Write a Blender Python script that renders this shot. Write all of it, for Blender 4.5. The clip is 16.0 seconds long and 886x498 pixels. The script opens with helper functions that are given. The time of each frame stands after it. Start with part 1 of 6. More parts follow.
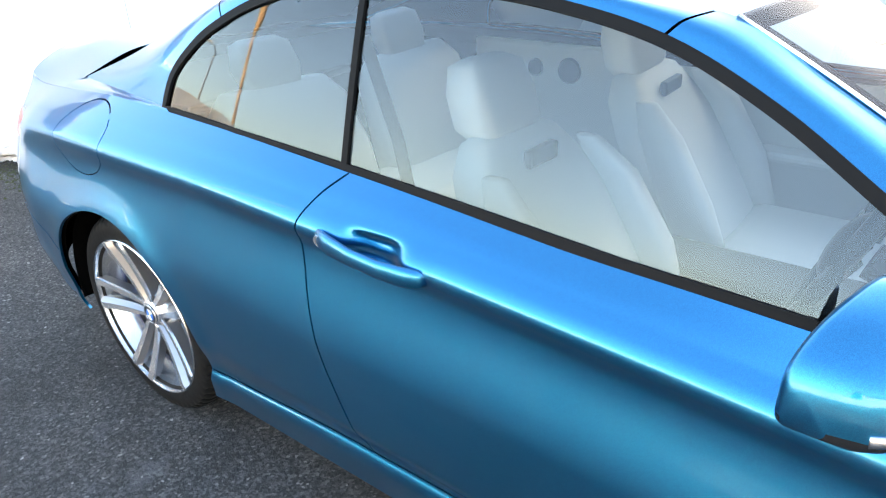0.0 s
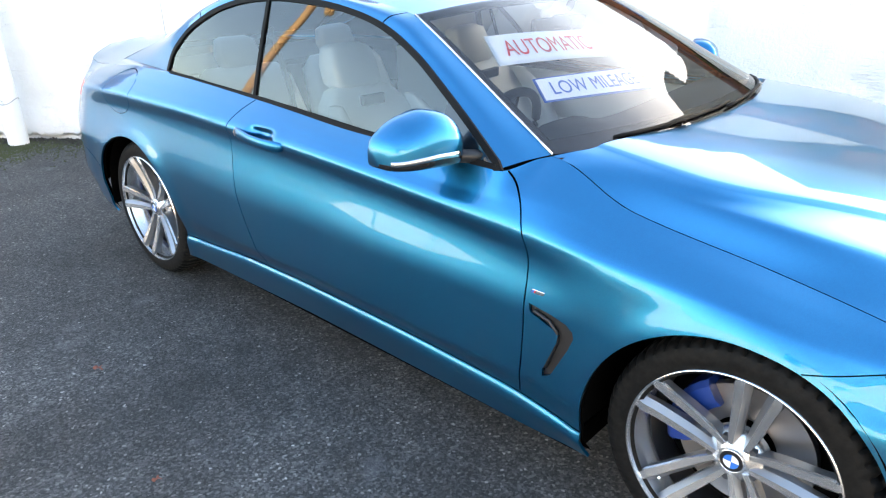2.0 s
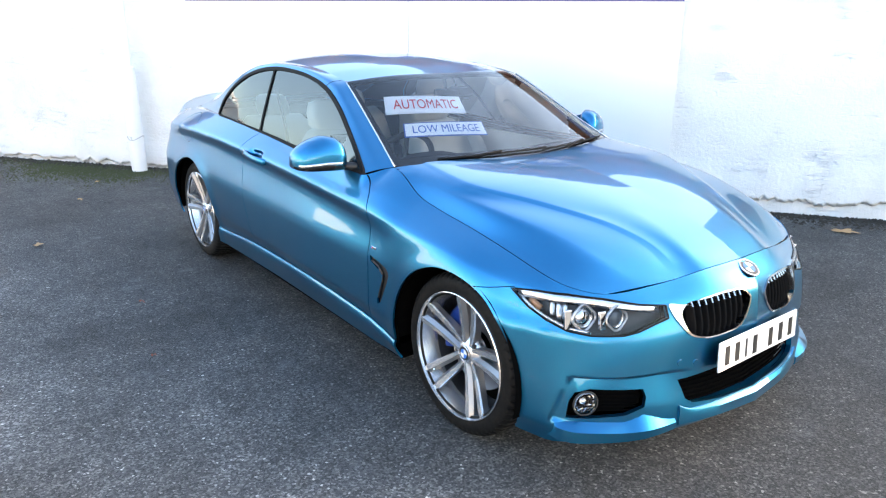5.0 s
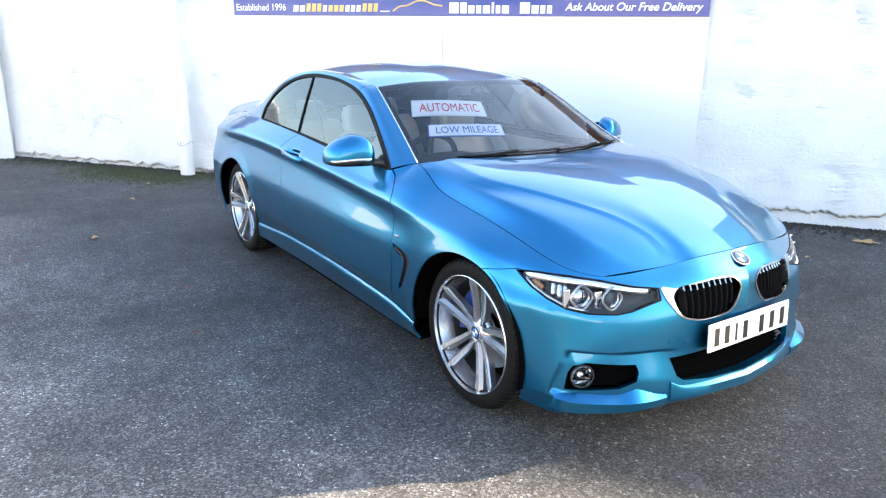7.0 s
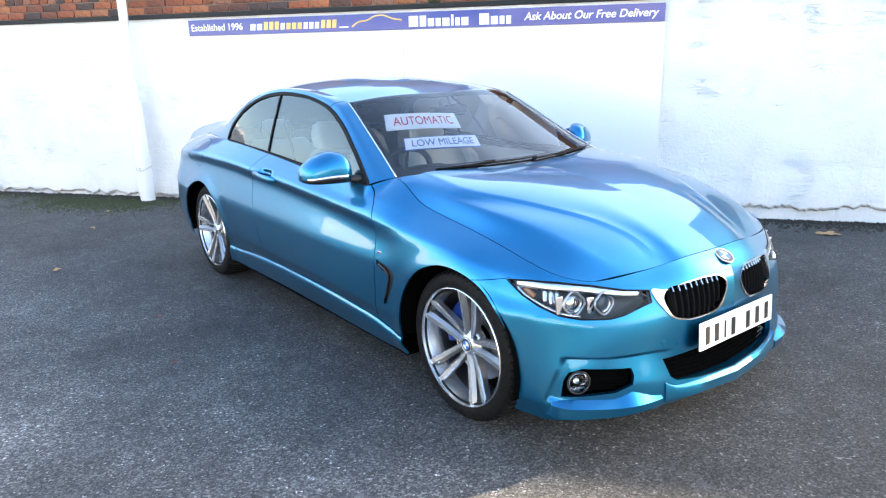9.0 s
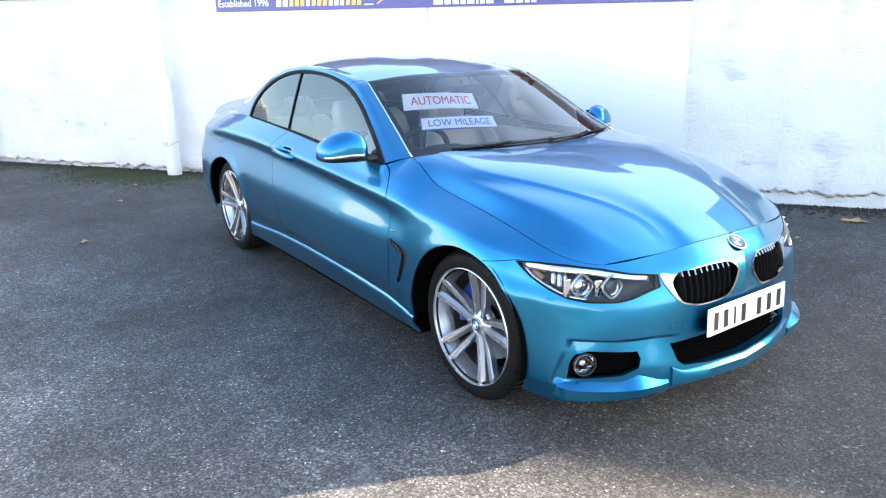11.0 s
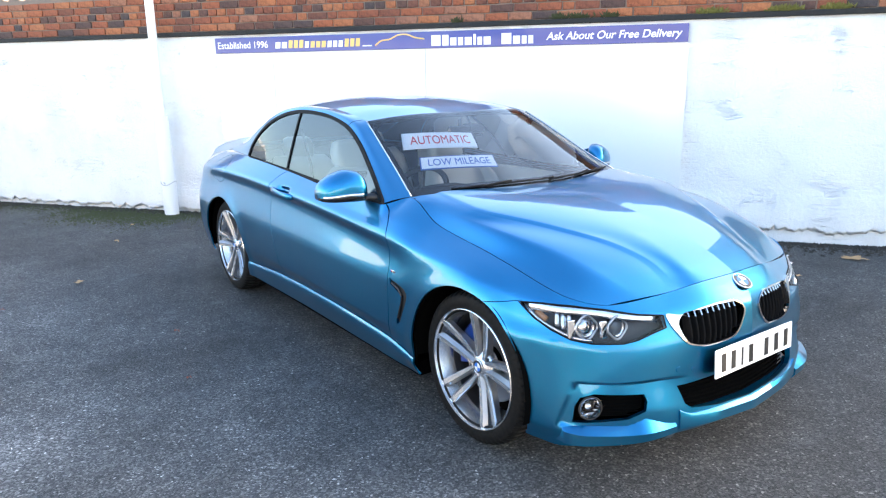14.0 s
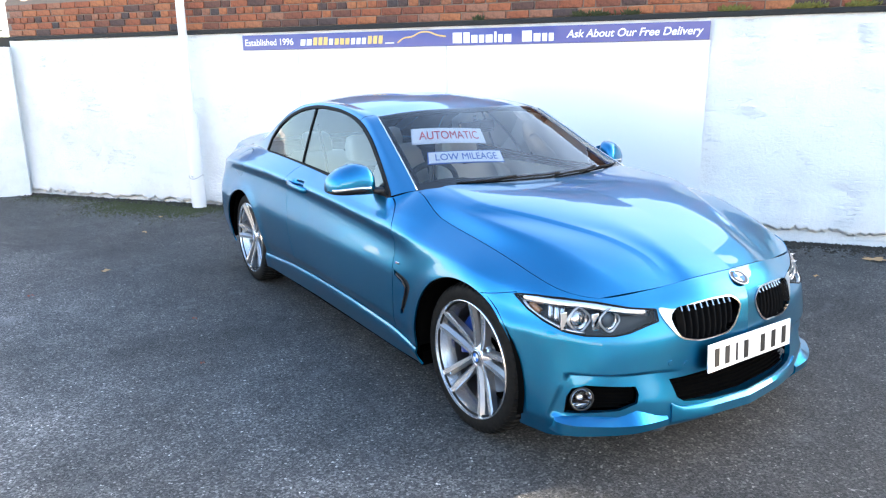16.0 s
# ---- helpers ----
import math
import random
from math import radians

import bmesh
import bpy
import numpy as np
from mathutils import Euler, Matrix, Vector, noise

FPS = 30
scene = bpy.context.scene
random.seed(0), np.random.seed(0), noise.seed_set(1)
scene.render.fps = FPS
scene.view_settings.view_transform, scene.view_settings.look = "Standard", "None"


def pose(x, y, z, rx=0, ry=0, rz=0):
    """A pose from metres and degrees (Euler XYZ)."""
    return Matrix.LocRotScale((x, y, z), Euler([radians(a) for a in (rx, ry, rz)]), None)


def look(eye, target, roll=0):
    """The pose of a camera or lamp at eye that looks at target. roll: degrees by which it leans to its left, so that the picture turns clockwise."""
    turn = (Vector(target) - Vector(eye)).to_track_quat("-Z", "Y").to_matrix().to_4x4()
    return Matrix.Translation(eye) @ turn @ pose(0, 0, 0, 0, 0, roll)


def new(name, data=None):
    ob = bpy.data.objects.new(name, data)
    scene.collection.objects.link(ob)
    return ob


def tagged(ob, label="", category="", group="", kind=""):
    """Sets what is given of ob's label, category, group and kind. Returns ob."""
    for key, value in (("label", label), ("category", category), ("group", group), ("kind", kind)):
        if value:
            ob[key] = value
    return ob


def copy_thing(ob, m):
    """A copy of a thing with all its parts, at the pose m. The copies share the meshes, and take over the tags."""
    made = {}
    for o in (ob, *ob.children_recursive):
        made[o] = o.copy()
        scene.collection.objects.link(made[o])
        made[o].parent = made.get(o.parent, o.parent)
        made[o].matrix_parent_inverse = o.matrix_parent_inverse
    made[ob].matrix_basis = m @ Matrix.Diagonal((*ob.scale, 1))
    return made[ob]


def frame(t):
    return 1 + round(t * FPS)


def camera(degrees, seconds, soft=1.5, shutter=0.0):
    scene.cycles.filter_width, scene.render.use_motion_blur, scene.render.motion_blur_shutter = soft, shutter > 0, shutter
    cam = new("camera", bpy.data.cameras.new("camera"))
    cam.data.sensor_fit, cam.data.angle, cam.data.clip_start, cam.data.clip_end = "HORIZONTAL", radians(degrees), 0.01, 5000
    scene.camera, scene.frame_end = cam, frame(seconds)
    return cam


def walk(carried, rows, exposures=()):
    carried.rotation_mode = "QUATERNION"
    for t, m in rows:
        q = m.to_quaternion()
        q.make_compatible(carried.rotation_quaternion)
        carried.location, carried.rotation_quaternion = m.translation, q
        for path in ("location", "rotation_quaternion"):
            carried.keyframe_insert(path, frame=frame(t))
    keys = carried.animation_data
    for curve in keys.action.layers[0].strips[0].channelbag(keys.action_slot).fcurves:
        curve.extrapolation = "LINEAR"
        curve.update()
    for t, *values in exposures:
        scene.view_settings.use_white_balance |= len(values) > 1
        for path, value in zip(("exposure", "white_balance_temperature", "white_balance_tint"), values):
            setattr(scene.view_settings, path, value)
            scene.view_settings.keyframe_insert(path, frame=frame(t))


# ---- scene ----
cam = camera(63.8, 16.0, soft=1.2)
PATH = [
    (0, (0.513, -1.709, 1.462), (-0.627, -0.33, 0.568), -2.5),
    (0.5, (0.817, -1.84, 1.492), (-0.426, -0.509, 0.665), -2.9),
    (1, (1.16, -2.076, 1.497), (-0.075, -0.721, 0.699), -0.2),
    (1.5, (1.497, -2.157, 1.474), (0.253, -0.801, 0.69), -0.0),
    (2, (1.829, -2.28, 1.504), (0.588, -0.931, 0.704), -1.1),
    (2.5, (2.101, -2.397, 1.516), (0.839, -1.044, 0.755), -1.0),
    (3, (2.414, -2.381, 1.545), (1.052, -1.105, 0.829), -0.9),
    (3.5, (2.677, -2.397, 1.577), (1.218, -1.194, 0.925), -1.7),
    (4, (2.928, -2.487, 1.563), (1.466, -1.28, 0.925), -0.8),
    (4.5, (3.143, -2.465, 1.579), (1.679, -1.263, 0.939), -0.8),
    (4.7, (3.246, -2.425, 1.579), (1.756, -1.251, 0.947), 0.3),
    (6.8, (3.637, -2.565, 1.554), (2.06, -1.461, 1.011), -0.6),
    (7, (3.665, -2.525, 1.54), (2.082, -1.441, 0.973), 0.8),
    (7.5, (3.704, -2.476, 1.562), (2.112, -1.409, 0.989), -0.5),
    (8, (3.682, -2.488, 1.538), (2.1, -1.394, 0.991), -0.8),
    (8.5, (3.614, -2.547, 1.541), (2.073, -1.392, 1.001), -0.8),
    (9, (3.58, -2.598, 1.537), (2.056, -1.419, 1.003), -1.3),
    (11.3, (3.642, -2.558, 1.553), (2.081, -1.461, 0.954), -1.0),
    (11.5, (3.637, -2.556, 1.554), (2.07, -1.467, 0.956), -1.4),
    (12, (3.62, -2.548, 1.556), (2.049, -1.459, 0.968), -1.6),
    (12.5, (3.604, -2.548, 1.557), (2.031, -1.447, 0.996), -1.2),
    (13, (3.586, -2.552, 1.552), (2.012, -1.435, 1.029), -0.7),
    (13.5, (3.585, -2.551, 1.548), (2.006, -1.426, 1.057), -1.1),
    (14, (3.592, -2.549, 1.547), (2.018, -1.415, 1.059), -0.9),
    (14.5, (3.611, -2.541, 1.547), (2.038, -1.408, 1.056), -0.8),
    (15, (3.651, -2.523, 1.545), (2.074, -1.396, 1.053), -0.5),
    (15.5, (3.697, -2.497, 1.537), (2.096, -1.403, 1.047), -0.0),
    (16, (3.728, -2.481, 1.538), (2.104, -1.422, 1.046), -0.7),
]
walk(cam, [(t, look(eye, target, roll)) for t, eye, target, roll in PATH],
     exposures=[(0.0, 3.32, 7150, 10), (1.0, 3.13, 7150, 10), (2.0, 2.98, 7100, 10), (4.5, 2.77, 6750, 10), (9.0, 2.71, 6350, 10), (16.0, 2.69, 6300, 10)])

# ---- world, sun, exposure ----
WALL_TURN = radians(36.5)
WALL_DIR = Vector((math.cos(WALL_TURN), math.sin(WALL_TURN), 0))
WALL_OUT = Vector((math.sin(WALL_TURN), -math.cos(WALL_TURN), 0))
WALL_AT = -WALL_OUT * 2.639
SUN_HEIGHT = 19.5
SUN_TURN = -56.8          # degrees off square to the wall
sun_way = Matrix.Rotation(radians(SUN_TURN), 3, "Z") @ (-WALL_OUT)
sun_from = (sun_way * math.cos(radians(SUN_HEIGHT)) + Vector((0, 0, math.sin(radians(SUN_HEIGHT))))).normalized()

world = bpy.data.worlds.new("world")
scene.world = world
world.use_nodes = True
wn = world.node_tree
sky = wn.nodes.new("ShaderNodeTexSky")
sky.sky_type = "NISHITA"
sky.sun_disc = False
sky.sun_elevation = radians(SUN_HEIGHT)
sky.sun_rotation = math.atan2(sun_from.x, sun_from.y)
sky.air_density, sky.dust_density, sky.ozone_density = 1.1, 2.2, 1.1
wn.links.new(sky.outputs["Color"], wn.nodes["Background"].inputs["Color"])
wn.nodes["Background"].inputs["Strength"].default_value = 0.15
sun = new("sun", bpy.data.lights.new("sun", "SUN"))
sun.data.energy, sun.data.angle, sun.data.color = 5.0, radians(0.6), (1.0, 0.82, 0.60)
sun.matrix_world = look(sun_from * 60, (0, 0, 0))


# ---- materials ----
def mat(name, color, rough=0.5, metal=0.0, **more):
    m = bpy.data.materials.new(name)
    m.use_nodes = True
    b = m.node_tree.nodes["Principled BSDF"]
    b.inputs["Base Color"].default_value = (*color, 1)
    b.inputs["Roughness"].default_value = rough
    b.inputs["Metallic"].default_value = metal
    for key, value in more.items():
        b.inputs[key.replace("_", " ")].default_value = value
    return m


def node(m, kind, **props):
    n = m.node_tree.nodes.new(kind)
    for key, value in props.items():
        if key in n.inputs:
            n.inputs[key].default_value = value
    return n


def link(m, a, out, b, inp):
    m.node_tree.links.new(a.outputs[out], b.inputs[inp])


def coords(m, kind="Object", scale=(1, 1, 1)):
    c = node(m, "ShaderNodeTexCoord")
    mp = node(m, "ShaderNodeMapping")
    mp.inputs["Scale"].default_value = scale
    link(m, c, kind, mp, "Vector")
    return mp


def noise_tex(m, src, scale, detail=4, rough=0.6):
    n = node(m, "ShaderNodeTexNoise", Scale=scale, Detail=detail, Roughness=rough)
    link(m, src, "Vector", n, "Vector")
    return n


def ramp(m, src, out, stops):
    r = node(m, "ShaderNodeValToRGB")
    els = r.color_ramp.elements
    while len(els) < len(stops):
        els.new(0.5)
    for e, (at, c) in zip(els, stops):
        e.position, e.color = at, (*c, 1) if len(c) == 3 else c
    link(m, src, out, r, "Fac")
    return r


def mix(m, fac, a, b, mode="MIX"):
    n = m.node_tree.nodes.new("ShaderNodeMix")
    n.data_type, n.blend_type = "RGBA", mode
    for i, v in ((0, fac), (6, a), (7, b)):
        if isinstance(v, tuple):
            n.inputs[i].default_value = (*v, 1)
        elif isinstance(v, (int, float)):
            n.inputs[i].default_value = v
        else:
            m.node_tree.links.new(v, n.inputs[i])
    return n.outputs[2]


def bump(m, src, out, strength, distance=0.01):
    bp = node(m, "ShaderNodeBump", Strength=strength, Distance=distance)
    link(m, src, out, bp, "Height")
    link(m, bp, "Normal", m.node_tree.nodes["Principled BSDF"], "Normal")
    return bp


def base(m):
    return m.node_tree.nodes["Principled BSDF"]


# metallic blue paint: flakes under a clear coat
paint = mat("blue_paint", (0.002, 0.18, 0.38), 0.30, 0.95, Coat_Weight=1.0, Coat_Roughness=0.012, Coat_IOR=1.45)
flake = node(paint, "ShaderNodeTexVoronoi", Scale=1400)
link(paint, coords(paint), "Vector", flake, "Vector")
fl = ramp(paint, flake, "Color", [(0.0, (0.002, 0.128, 0.275)), (1.0, (0.006, 0.212, 0.435))])
link(paint, fl, "Color", base(paint), "Base Color")

black_plastic = mat("black_plastic", (0.012, 0.012, 0.013), 0.45)
gloss_black = mat("gloss_black", (0.008, 0.008, 0.009), 0.12, 0, Coat_Weight=0.5)
rubber = mat("rubber", (0.006, 0.006, 0.0065), 0.6, Specular_IOR_Level=0.1)
tyre_rubber = mat("tyre_rubber", (0.009, 0.009, 0.0092), 0.6, 0, Specular_IOR_Level=0.12)
tn = noise_tex(tyre_rubber, coords(tyre_rubber), 60, 5)
link(tyre_rubber, ramp(tyre_rubber, tn, "Fac", [(0.35, (0.004, 0.004, 0.004)), (0.7, (0.010, 0.0098, 0.0096))]), "Color", base(tyre_rubber), "Base Color")
bump(tyre_rubber, tn, "Fac", 0.3, 0.002)
tread_rubber = mat("worn_tread", (0.026, 0.025, 0.024), 0.85, 0, Specular_IOR_Level=0.2)
# near-black with no gloss: the shade inside openings put into the colour
void = mat("cavity_shade", (0.003, 0.003, 0.003), 0.95, 0, Specular_IOR_Level=0.0)
chrome = mat("chrome", (0.82, 0.83, 0.85), 0.08, 1.0)
satin = mat("satin_aluminium", (0.72, 0.73, 0.75), 0.22, 1.0)
alloy = mat("machined_alloy", (0.74, 0.745, 0.76), 0.26, 0.92)
spoke_grey = mat("grey_spoke_flank", (0.30, 0.305, 0.32), 0.34, 0.8)
dark_chrome = mat("dark_chrome", (0.06, 0.06, 0.065), 0.2, 1.0)
grille_chrome = mat("grille_chrome", (0.52, 0.525, 0.53), 0.14, 1.0)
alloy_grey = mat("grey_alloy", (0.11, 0.112, 0.12), 0.38, 0.75)
disc_metal = mat("brake_disc_steel", (0.32, 0.32, 0.33), 0.38, 1.0)
caliper_blue = mat("caliper_blue", (0.008, 0.035, 0.20), 0.3, 0.0, Coat_Weight=0.6)
leather = mat("ivory_leather", (0.58, 0.56, 0.52), 0.5)
lc = noise_tex(leather, coords(leather), 260, 3)
bump(leather, lc, "Fac", 0.25, 0.002)
dark_trim = mat("anthracite_trim", (0.013, 0.014, 0.017), 0.6)
carpet = mat("black_carpet", (0.015, 0.015, 0.016), 0.95)
# dull brown that stands for a reflection inside the headlamp
reflection_brown = mat("brown_glint", (0.30, 0.15, 0.07), 0.25)
ring_white = mat("light_guide", (0.55, 0.55, 0.56), 0.2, 0.6)
tail_red = mat("red_lens", (0.62, 0.012, 0.010), 0.3, 0, Coat_Weight=0.2)
white_plastic = mat("white_plastic", (0.82, 0.82, 0.80), 0.35)
print_black = mat("black_print", (0.012, 0.012, 0.014), 0.4)
print_red = mat("red_print", (0.62, 0.02, 0.03), 0.45)
print_blue = mat("blue_print", (0.03, 0.12, 0.45), 0.45)
card_white = mat("white_card", (0.90, 0.90, 0.89), 0.5)
badge_blue = mat("badge_blue", (0.02, 0.14, 0.50), 0.4)
badge_white = mat("badge_white", (0.70, 0.70, 0.71), 0.4)


def glass(name, tint, rough=0.0, ior=1.62):
    """Thin window glass: a tinted see-through layer under a mirror-like gloss."""
    m = bpy.data.materials.new(name)
    m.use_nodes = True
    nt = m.node_tree
    nt.nodes.remove(nt.nodes["Principled BSDF"])
    t = nt.nodes.new("ShaderNodeBsdfTransparent")
    t.inputs["Color"].default_value = (*tint, 1)
    g = nt.nodes.new("ShaderNodeBsdfGlossy")
    g.inputs["Roughness"].default_value = rough
    f = nt.nodes.new("ShaderNodeFresnel")
    f.inputs["IOR"].default_value = ior
    mx = nt.nodes.new("ShaderNodeMixShader")
    nt.links.new(f.outputs[0], mx.inputs[0])
    nt.links.new(t.outputs[0], mx.inputs[1])
    nt.links.new(g.outputs[0], mx.inputs[2])
    nt.links.new(mx.outputs[0], nt.nodes["Material Output"].inputs["Surface"])
    return m


screen_glass = glass("screen_glass", (0.98, 0.99, 0.995), ior=1.65)
side_glass = glass("side_glass", (0.70, 0.78, 0.80), ior=1.75)
lamp_glass = glass("lamp_cover", (0.97, 0.97, 0.98), ior=1.33)

# asphalt: dark binder with pale stone chips, worn grey patches and a mossy rim by the wall
asphalt = mat("asphalt", (0.05, 0.05, 0.052), 0.82)
ac = coords(asphalt)
a1 = noise_tex(asphalt, ac, 95, 6, 0.75)
a2 = noise_tex(asphalt, ac, 0.8, 6, 0.62)
a3 = node(asphalt, "ShaderNodeTexVoronoi", Scale=125)
link(asphalt, ac, "Vector", a3, "Vector")
chips = ramp(asphalt, a3, "Color", [(0.0, (0.014, 0.0137, 0.0137)), (0.42, (0.034, 0.033, 0.033)), (0.70, (0.080, 0.078, 0.076)), (0.88, (0.14, 0.137, 0.133)), (0.96, (0.33, 0.32, 0.305)), (1.0, (0.55, 0.54, 0.52))])
wear = ramp(asphalt, a2, "Fac", [(0.34, (0.45, 0.44, 0.43)), (0.45, (0.85, 0.84, 0.83)), (0.54, (1.1, 1.09, 1.08)), (0.66, (1.55, 1.51, 1.47))])
c1 = mix(asphalt, 1.0, chips.outputs[0], wear.outputs[0], "MULTIPLY")
link(asphalt, ramp(asphalt, a1, "Fac", [(0.35, (0.48, 0.48, 0.48)), (0.65, (0.90, 0.90, 0.90))]), "Color", base(asphalt), "Roughness")
a4 = noise_tex(asphalt, ac, 2.3, 5, 0.7)
pale = ramp(asphalt, a4, "Fac", [(0.60, (0, 0, 0)), (0.72, (1, 1, 1))])
c2 = mix(asphalt, 0.0, c1, (0.19, 0.19, 0.20))
asphalt.node_tree.links.new(pale.outputs[0], c2.node.inputs[0])
# shade by the car put into the asphalt colour; paler outward, with ragged edge
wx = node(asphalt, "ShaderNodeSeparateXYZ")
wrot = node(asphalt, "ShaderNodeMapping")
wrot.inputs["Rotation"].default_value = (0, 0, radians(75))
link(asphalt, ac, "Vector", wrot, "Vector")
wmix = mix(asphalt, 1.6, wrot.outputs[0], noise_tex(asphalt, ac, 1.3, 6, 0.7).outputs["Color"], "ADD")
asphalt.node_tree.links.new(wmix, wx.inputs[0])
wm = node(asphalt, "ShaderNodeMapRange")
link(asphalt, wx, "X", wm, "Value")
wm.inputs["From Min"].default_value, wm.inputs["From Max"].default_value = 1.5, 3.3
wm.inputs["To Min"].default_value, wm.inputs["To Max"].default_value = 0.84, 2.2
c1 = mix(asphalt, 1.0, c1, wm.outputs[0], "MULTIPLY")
mottle = ramp(asphalt, noise_tex(asphalt, ac, 6.5, 6, 0.75), "Fac", [(0.34, (0.76, 0.75, 0.74)), (0.5, (1, 1, 1)), (0.66, (1.25, 1.24, 1.22))])
c1 = mix(asphalt, 1.0, c1, mottle.outputs[0], "MULTIPLY")
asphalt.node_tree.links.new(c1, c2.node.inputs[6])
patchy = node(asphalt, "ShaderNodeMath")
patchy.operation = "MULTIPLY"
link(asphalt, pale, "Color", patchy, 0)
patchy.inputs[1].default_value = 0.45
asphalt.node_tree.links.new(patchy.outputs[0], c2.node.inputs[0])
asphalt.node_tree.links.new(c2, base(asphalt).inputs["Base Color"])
bump(asphalt, a1, "Fac", 1.0, 0.010)

# white painted masonry
white_wall = mat("white_masonry_paint", (0.80, 0.80, 0.80), 0.62)
wc = coords(white_wall)
w1 = noise_tex(white_wall, wc, 1.7, 6, 0.6)
w2 = noise_tex(white_wall, wc, 34, 5, 0.6)
wcol = ramp(white_wall, w1, "Fac", [(0.30, (0.70, 0.70, 0.69)), (0.5, (0.80, 0.80, 0.80)), (0.75, (0.83, 0.83, 0.83))])
link(white_wall, wcol, "Color", base(white_wall), "Base Color")
wb = node(white_wall, "ShaderNodeTexBrick", Scale=1.0)
wb.inputs["Mortar Size"].default_value, wb.inputs["Mortar Smooth"].default_value = 0.007, 0.8
wb.inputs["Brick Width"].default_value, wb.inputs["Row Height"].default_value = 0.225, 0.075
wsep = node(white_wall, "ShaderNodeMapping")
wsep.inputs["Rotation"].default_value = (radians(90), 0, 0)
wdist = mix(white_wall, 0.06, wc.outputs[0], noise_tex(white_wall, wc, 6, 4).outputs["Color"], "ADD")
white_wall.node_tree.links.new(wdist, wsep.inputs["Vector"])
link(white_wall, wsep, "Vector", wb, "Vector")
patch = ramp(white_wall, noise_tex(white_wall, wc, 3.1, 5, 0.7), "Fac", [(0.50, (0, 0, 0)), (0.62, (1, 1, 1))])
flake_n = noise_tex(white_wall, coords(white_wall, "Object", (2.2, 2.2, 13)), 1.0, 5, 0.6)
crack = ramp(white_wall, flake_n, "Fac", [(0.47, (0, 0, 0)), (0.495, (1, 1, 1)), (0.515, (0, 0, 0))])
soft_joint = mix(white_wall, 0.4, (0.0, 0.0, 0.0), wb.outputs["Fac"])
both = mix(white_wall, 0.75, soft_joint, crack.outputs[0], "LIGHTEN")
joint = mix(white_wall, 1.0, both, patch.outputs[0], "MULTIPLY")
relief = mix(white_wall, 0.75, w2.outputs["Fac"], joint, "SUBTRACT")
wbump = node(white_wall, "ShaderNodeBump", Strength=0.9, Distance=0.011)
white_wall.node_tree.links.new(relief, wbump.inputs["Height"])
link(white_wall, wbump, "Normal", base(white_wall), "Normal")

white_board = mat("white_composite_board", (0.80, 0.81, 0.83), 0.22, 0, Coat_Weight=0.4, Coat_Roughness=0.08)
white_metal = mat("white_enamel", (0.80, 0.80, 0.81), 0.35)
sign_blue = mat("navy_sign_panel", (0.025, 0.055, 0.30), 0.3, 0, Coat_Weight=0.4)
sign_white = mat("sign_white", (0.85, 0.85, 0.85), 0.35)
sign_gold = mat("sign_gold", (0.80, 0.52, 0.16), 0.35)
bitumen = mat("bitumen_band", (0.018, 0.018, 0.018), 0.8)
bt = noise_tex(bitumen, coords(bitumen), 22, 5)
bump(bitumen, bt, "Fac", 0.8, 0.02)

brick_red = mat("weathered_red_brick", (0.3, 0.1, 0.05), 0.85)
oi = node(brick_red, "ShaderNodeObjectInfo")
bc = ramp(brick_red, oi, "Random", [(0.0, (0.060, 0.050, 0.052)), (0.14, (0.115, 0.055, 0.042)), (0.32, (0.24, 0.075, 0.040)), (0.55, (0.33, 0.10, 0.045)), (0.78, (0.40, 0.145, 0.06)), (1.0, (0.28, 0.13, 0.085))])
bn = noise_tex(brick_red, coords(brick_red), 26, 6, 0.7)
bs = ramp(brick_red, bn, "Fac", [(0.30, (0.45, 0.42, 0.42)), (0.55, (1, 1, 1)), (0.8, (1.25, 1.2, 1.15))])
bx = mix(brick_red, 1.0, bc.outputs[0], bs.outputs[0], "MULTIPLY")
brick_red.node_tree.links.new(bx, base(brick_red).inputs["Base Color"])
bump(brick_red, bn, "Fac", 0.8, 0.006)
mortar = mat("old_mortar", (0.22, 0.17, 0.14), 0.9)
mn = noise_tex(mortar, coords(mortar), 40, 5)
bump(mortar, mn, "Fac", 0.9, 0.01)
moss = mat("moss", (0.055, 0.062, 0.022), 0.9)
weed_green = mat("weed_green", (0.16, 0.15, 0.03), 0.7)
leaf_tan = mat("fallen_leaf", (0.42, 0.25, 0.11), 0.7)
leaf_red = mat("russet_leaf", (0.20, 0.06, 0.035), 0.7)
dirt = mat("dark_soil", (0.045, 0.038, 0.030), 0.95)
dn = noise_tex(dirt, coords(dirt), 45, 5)
bump(dirt, dn, "Fac", 1.0, 0.02)
roof_slate = mat("grey_slate", (0.10, 0.10, 0.11), 0.6)
render_cream = mat("cream_render", (0.42, 0.395, 0.36), 0.8)
pole_wood = mat("brown_pole_wood", (0.34, 0.23, 0.12), 0.75)
galv = mat("galvanised_steel", (0.45, 0.46, 0.47), 0.4, 0.7)
window_dark = mat("window_pane", (0.05, 0.06, 0.07), 0.08)


# ---- mesh helpers ----
def thing(name, label, category, group="", kind="", at=(0, 0, 0)):
    ob = new(name)
    ob.location = at
    return tagged(ob, label, category, group, kind)


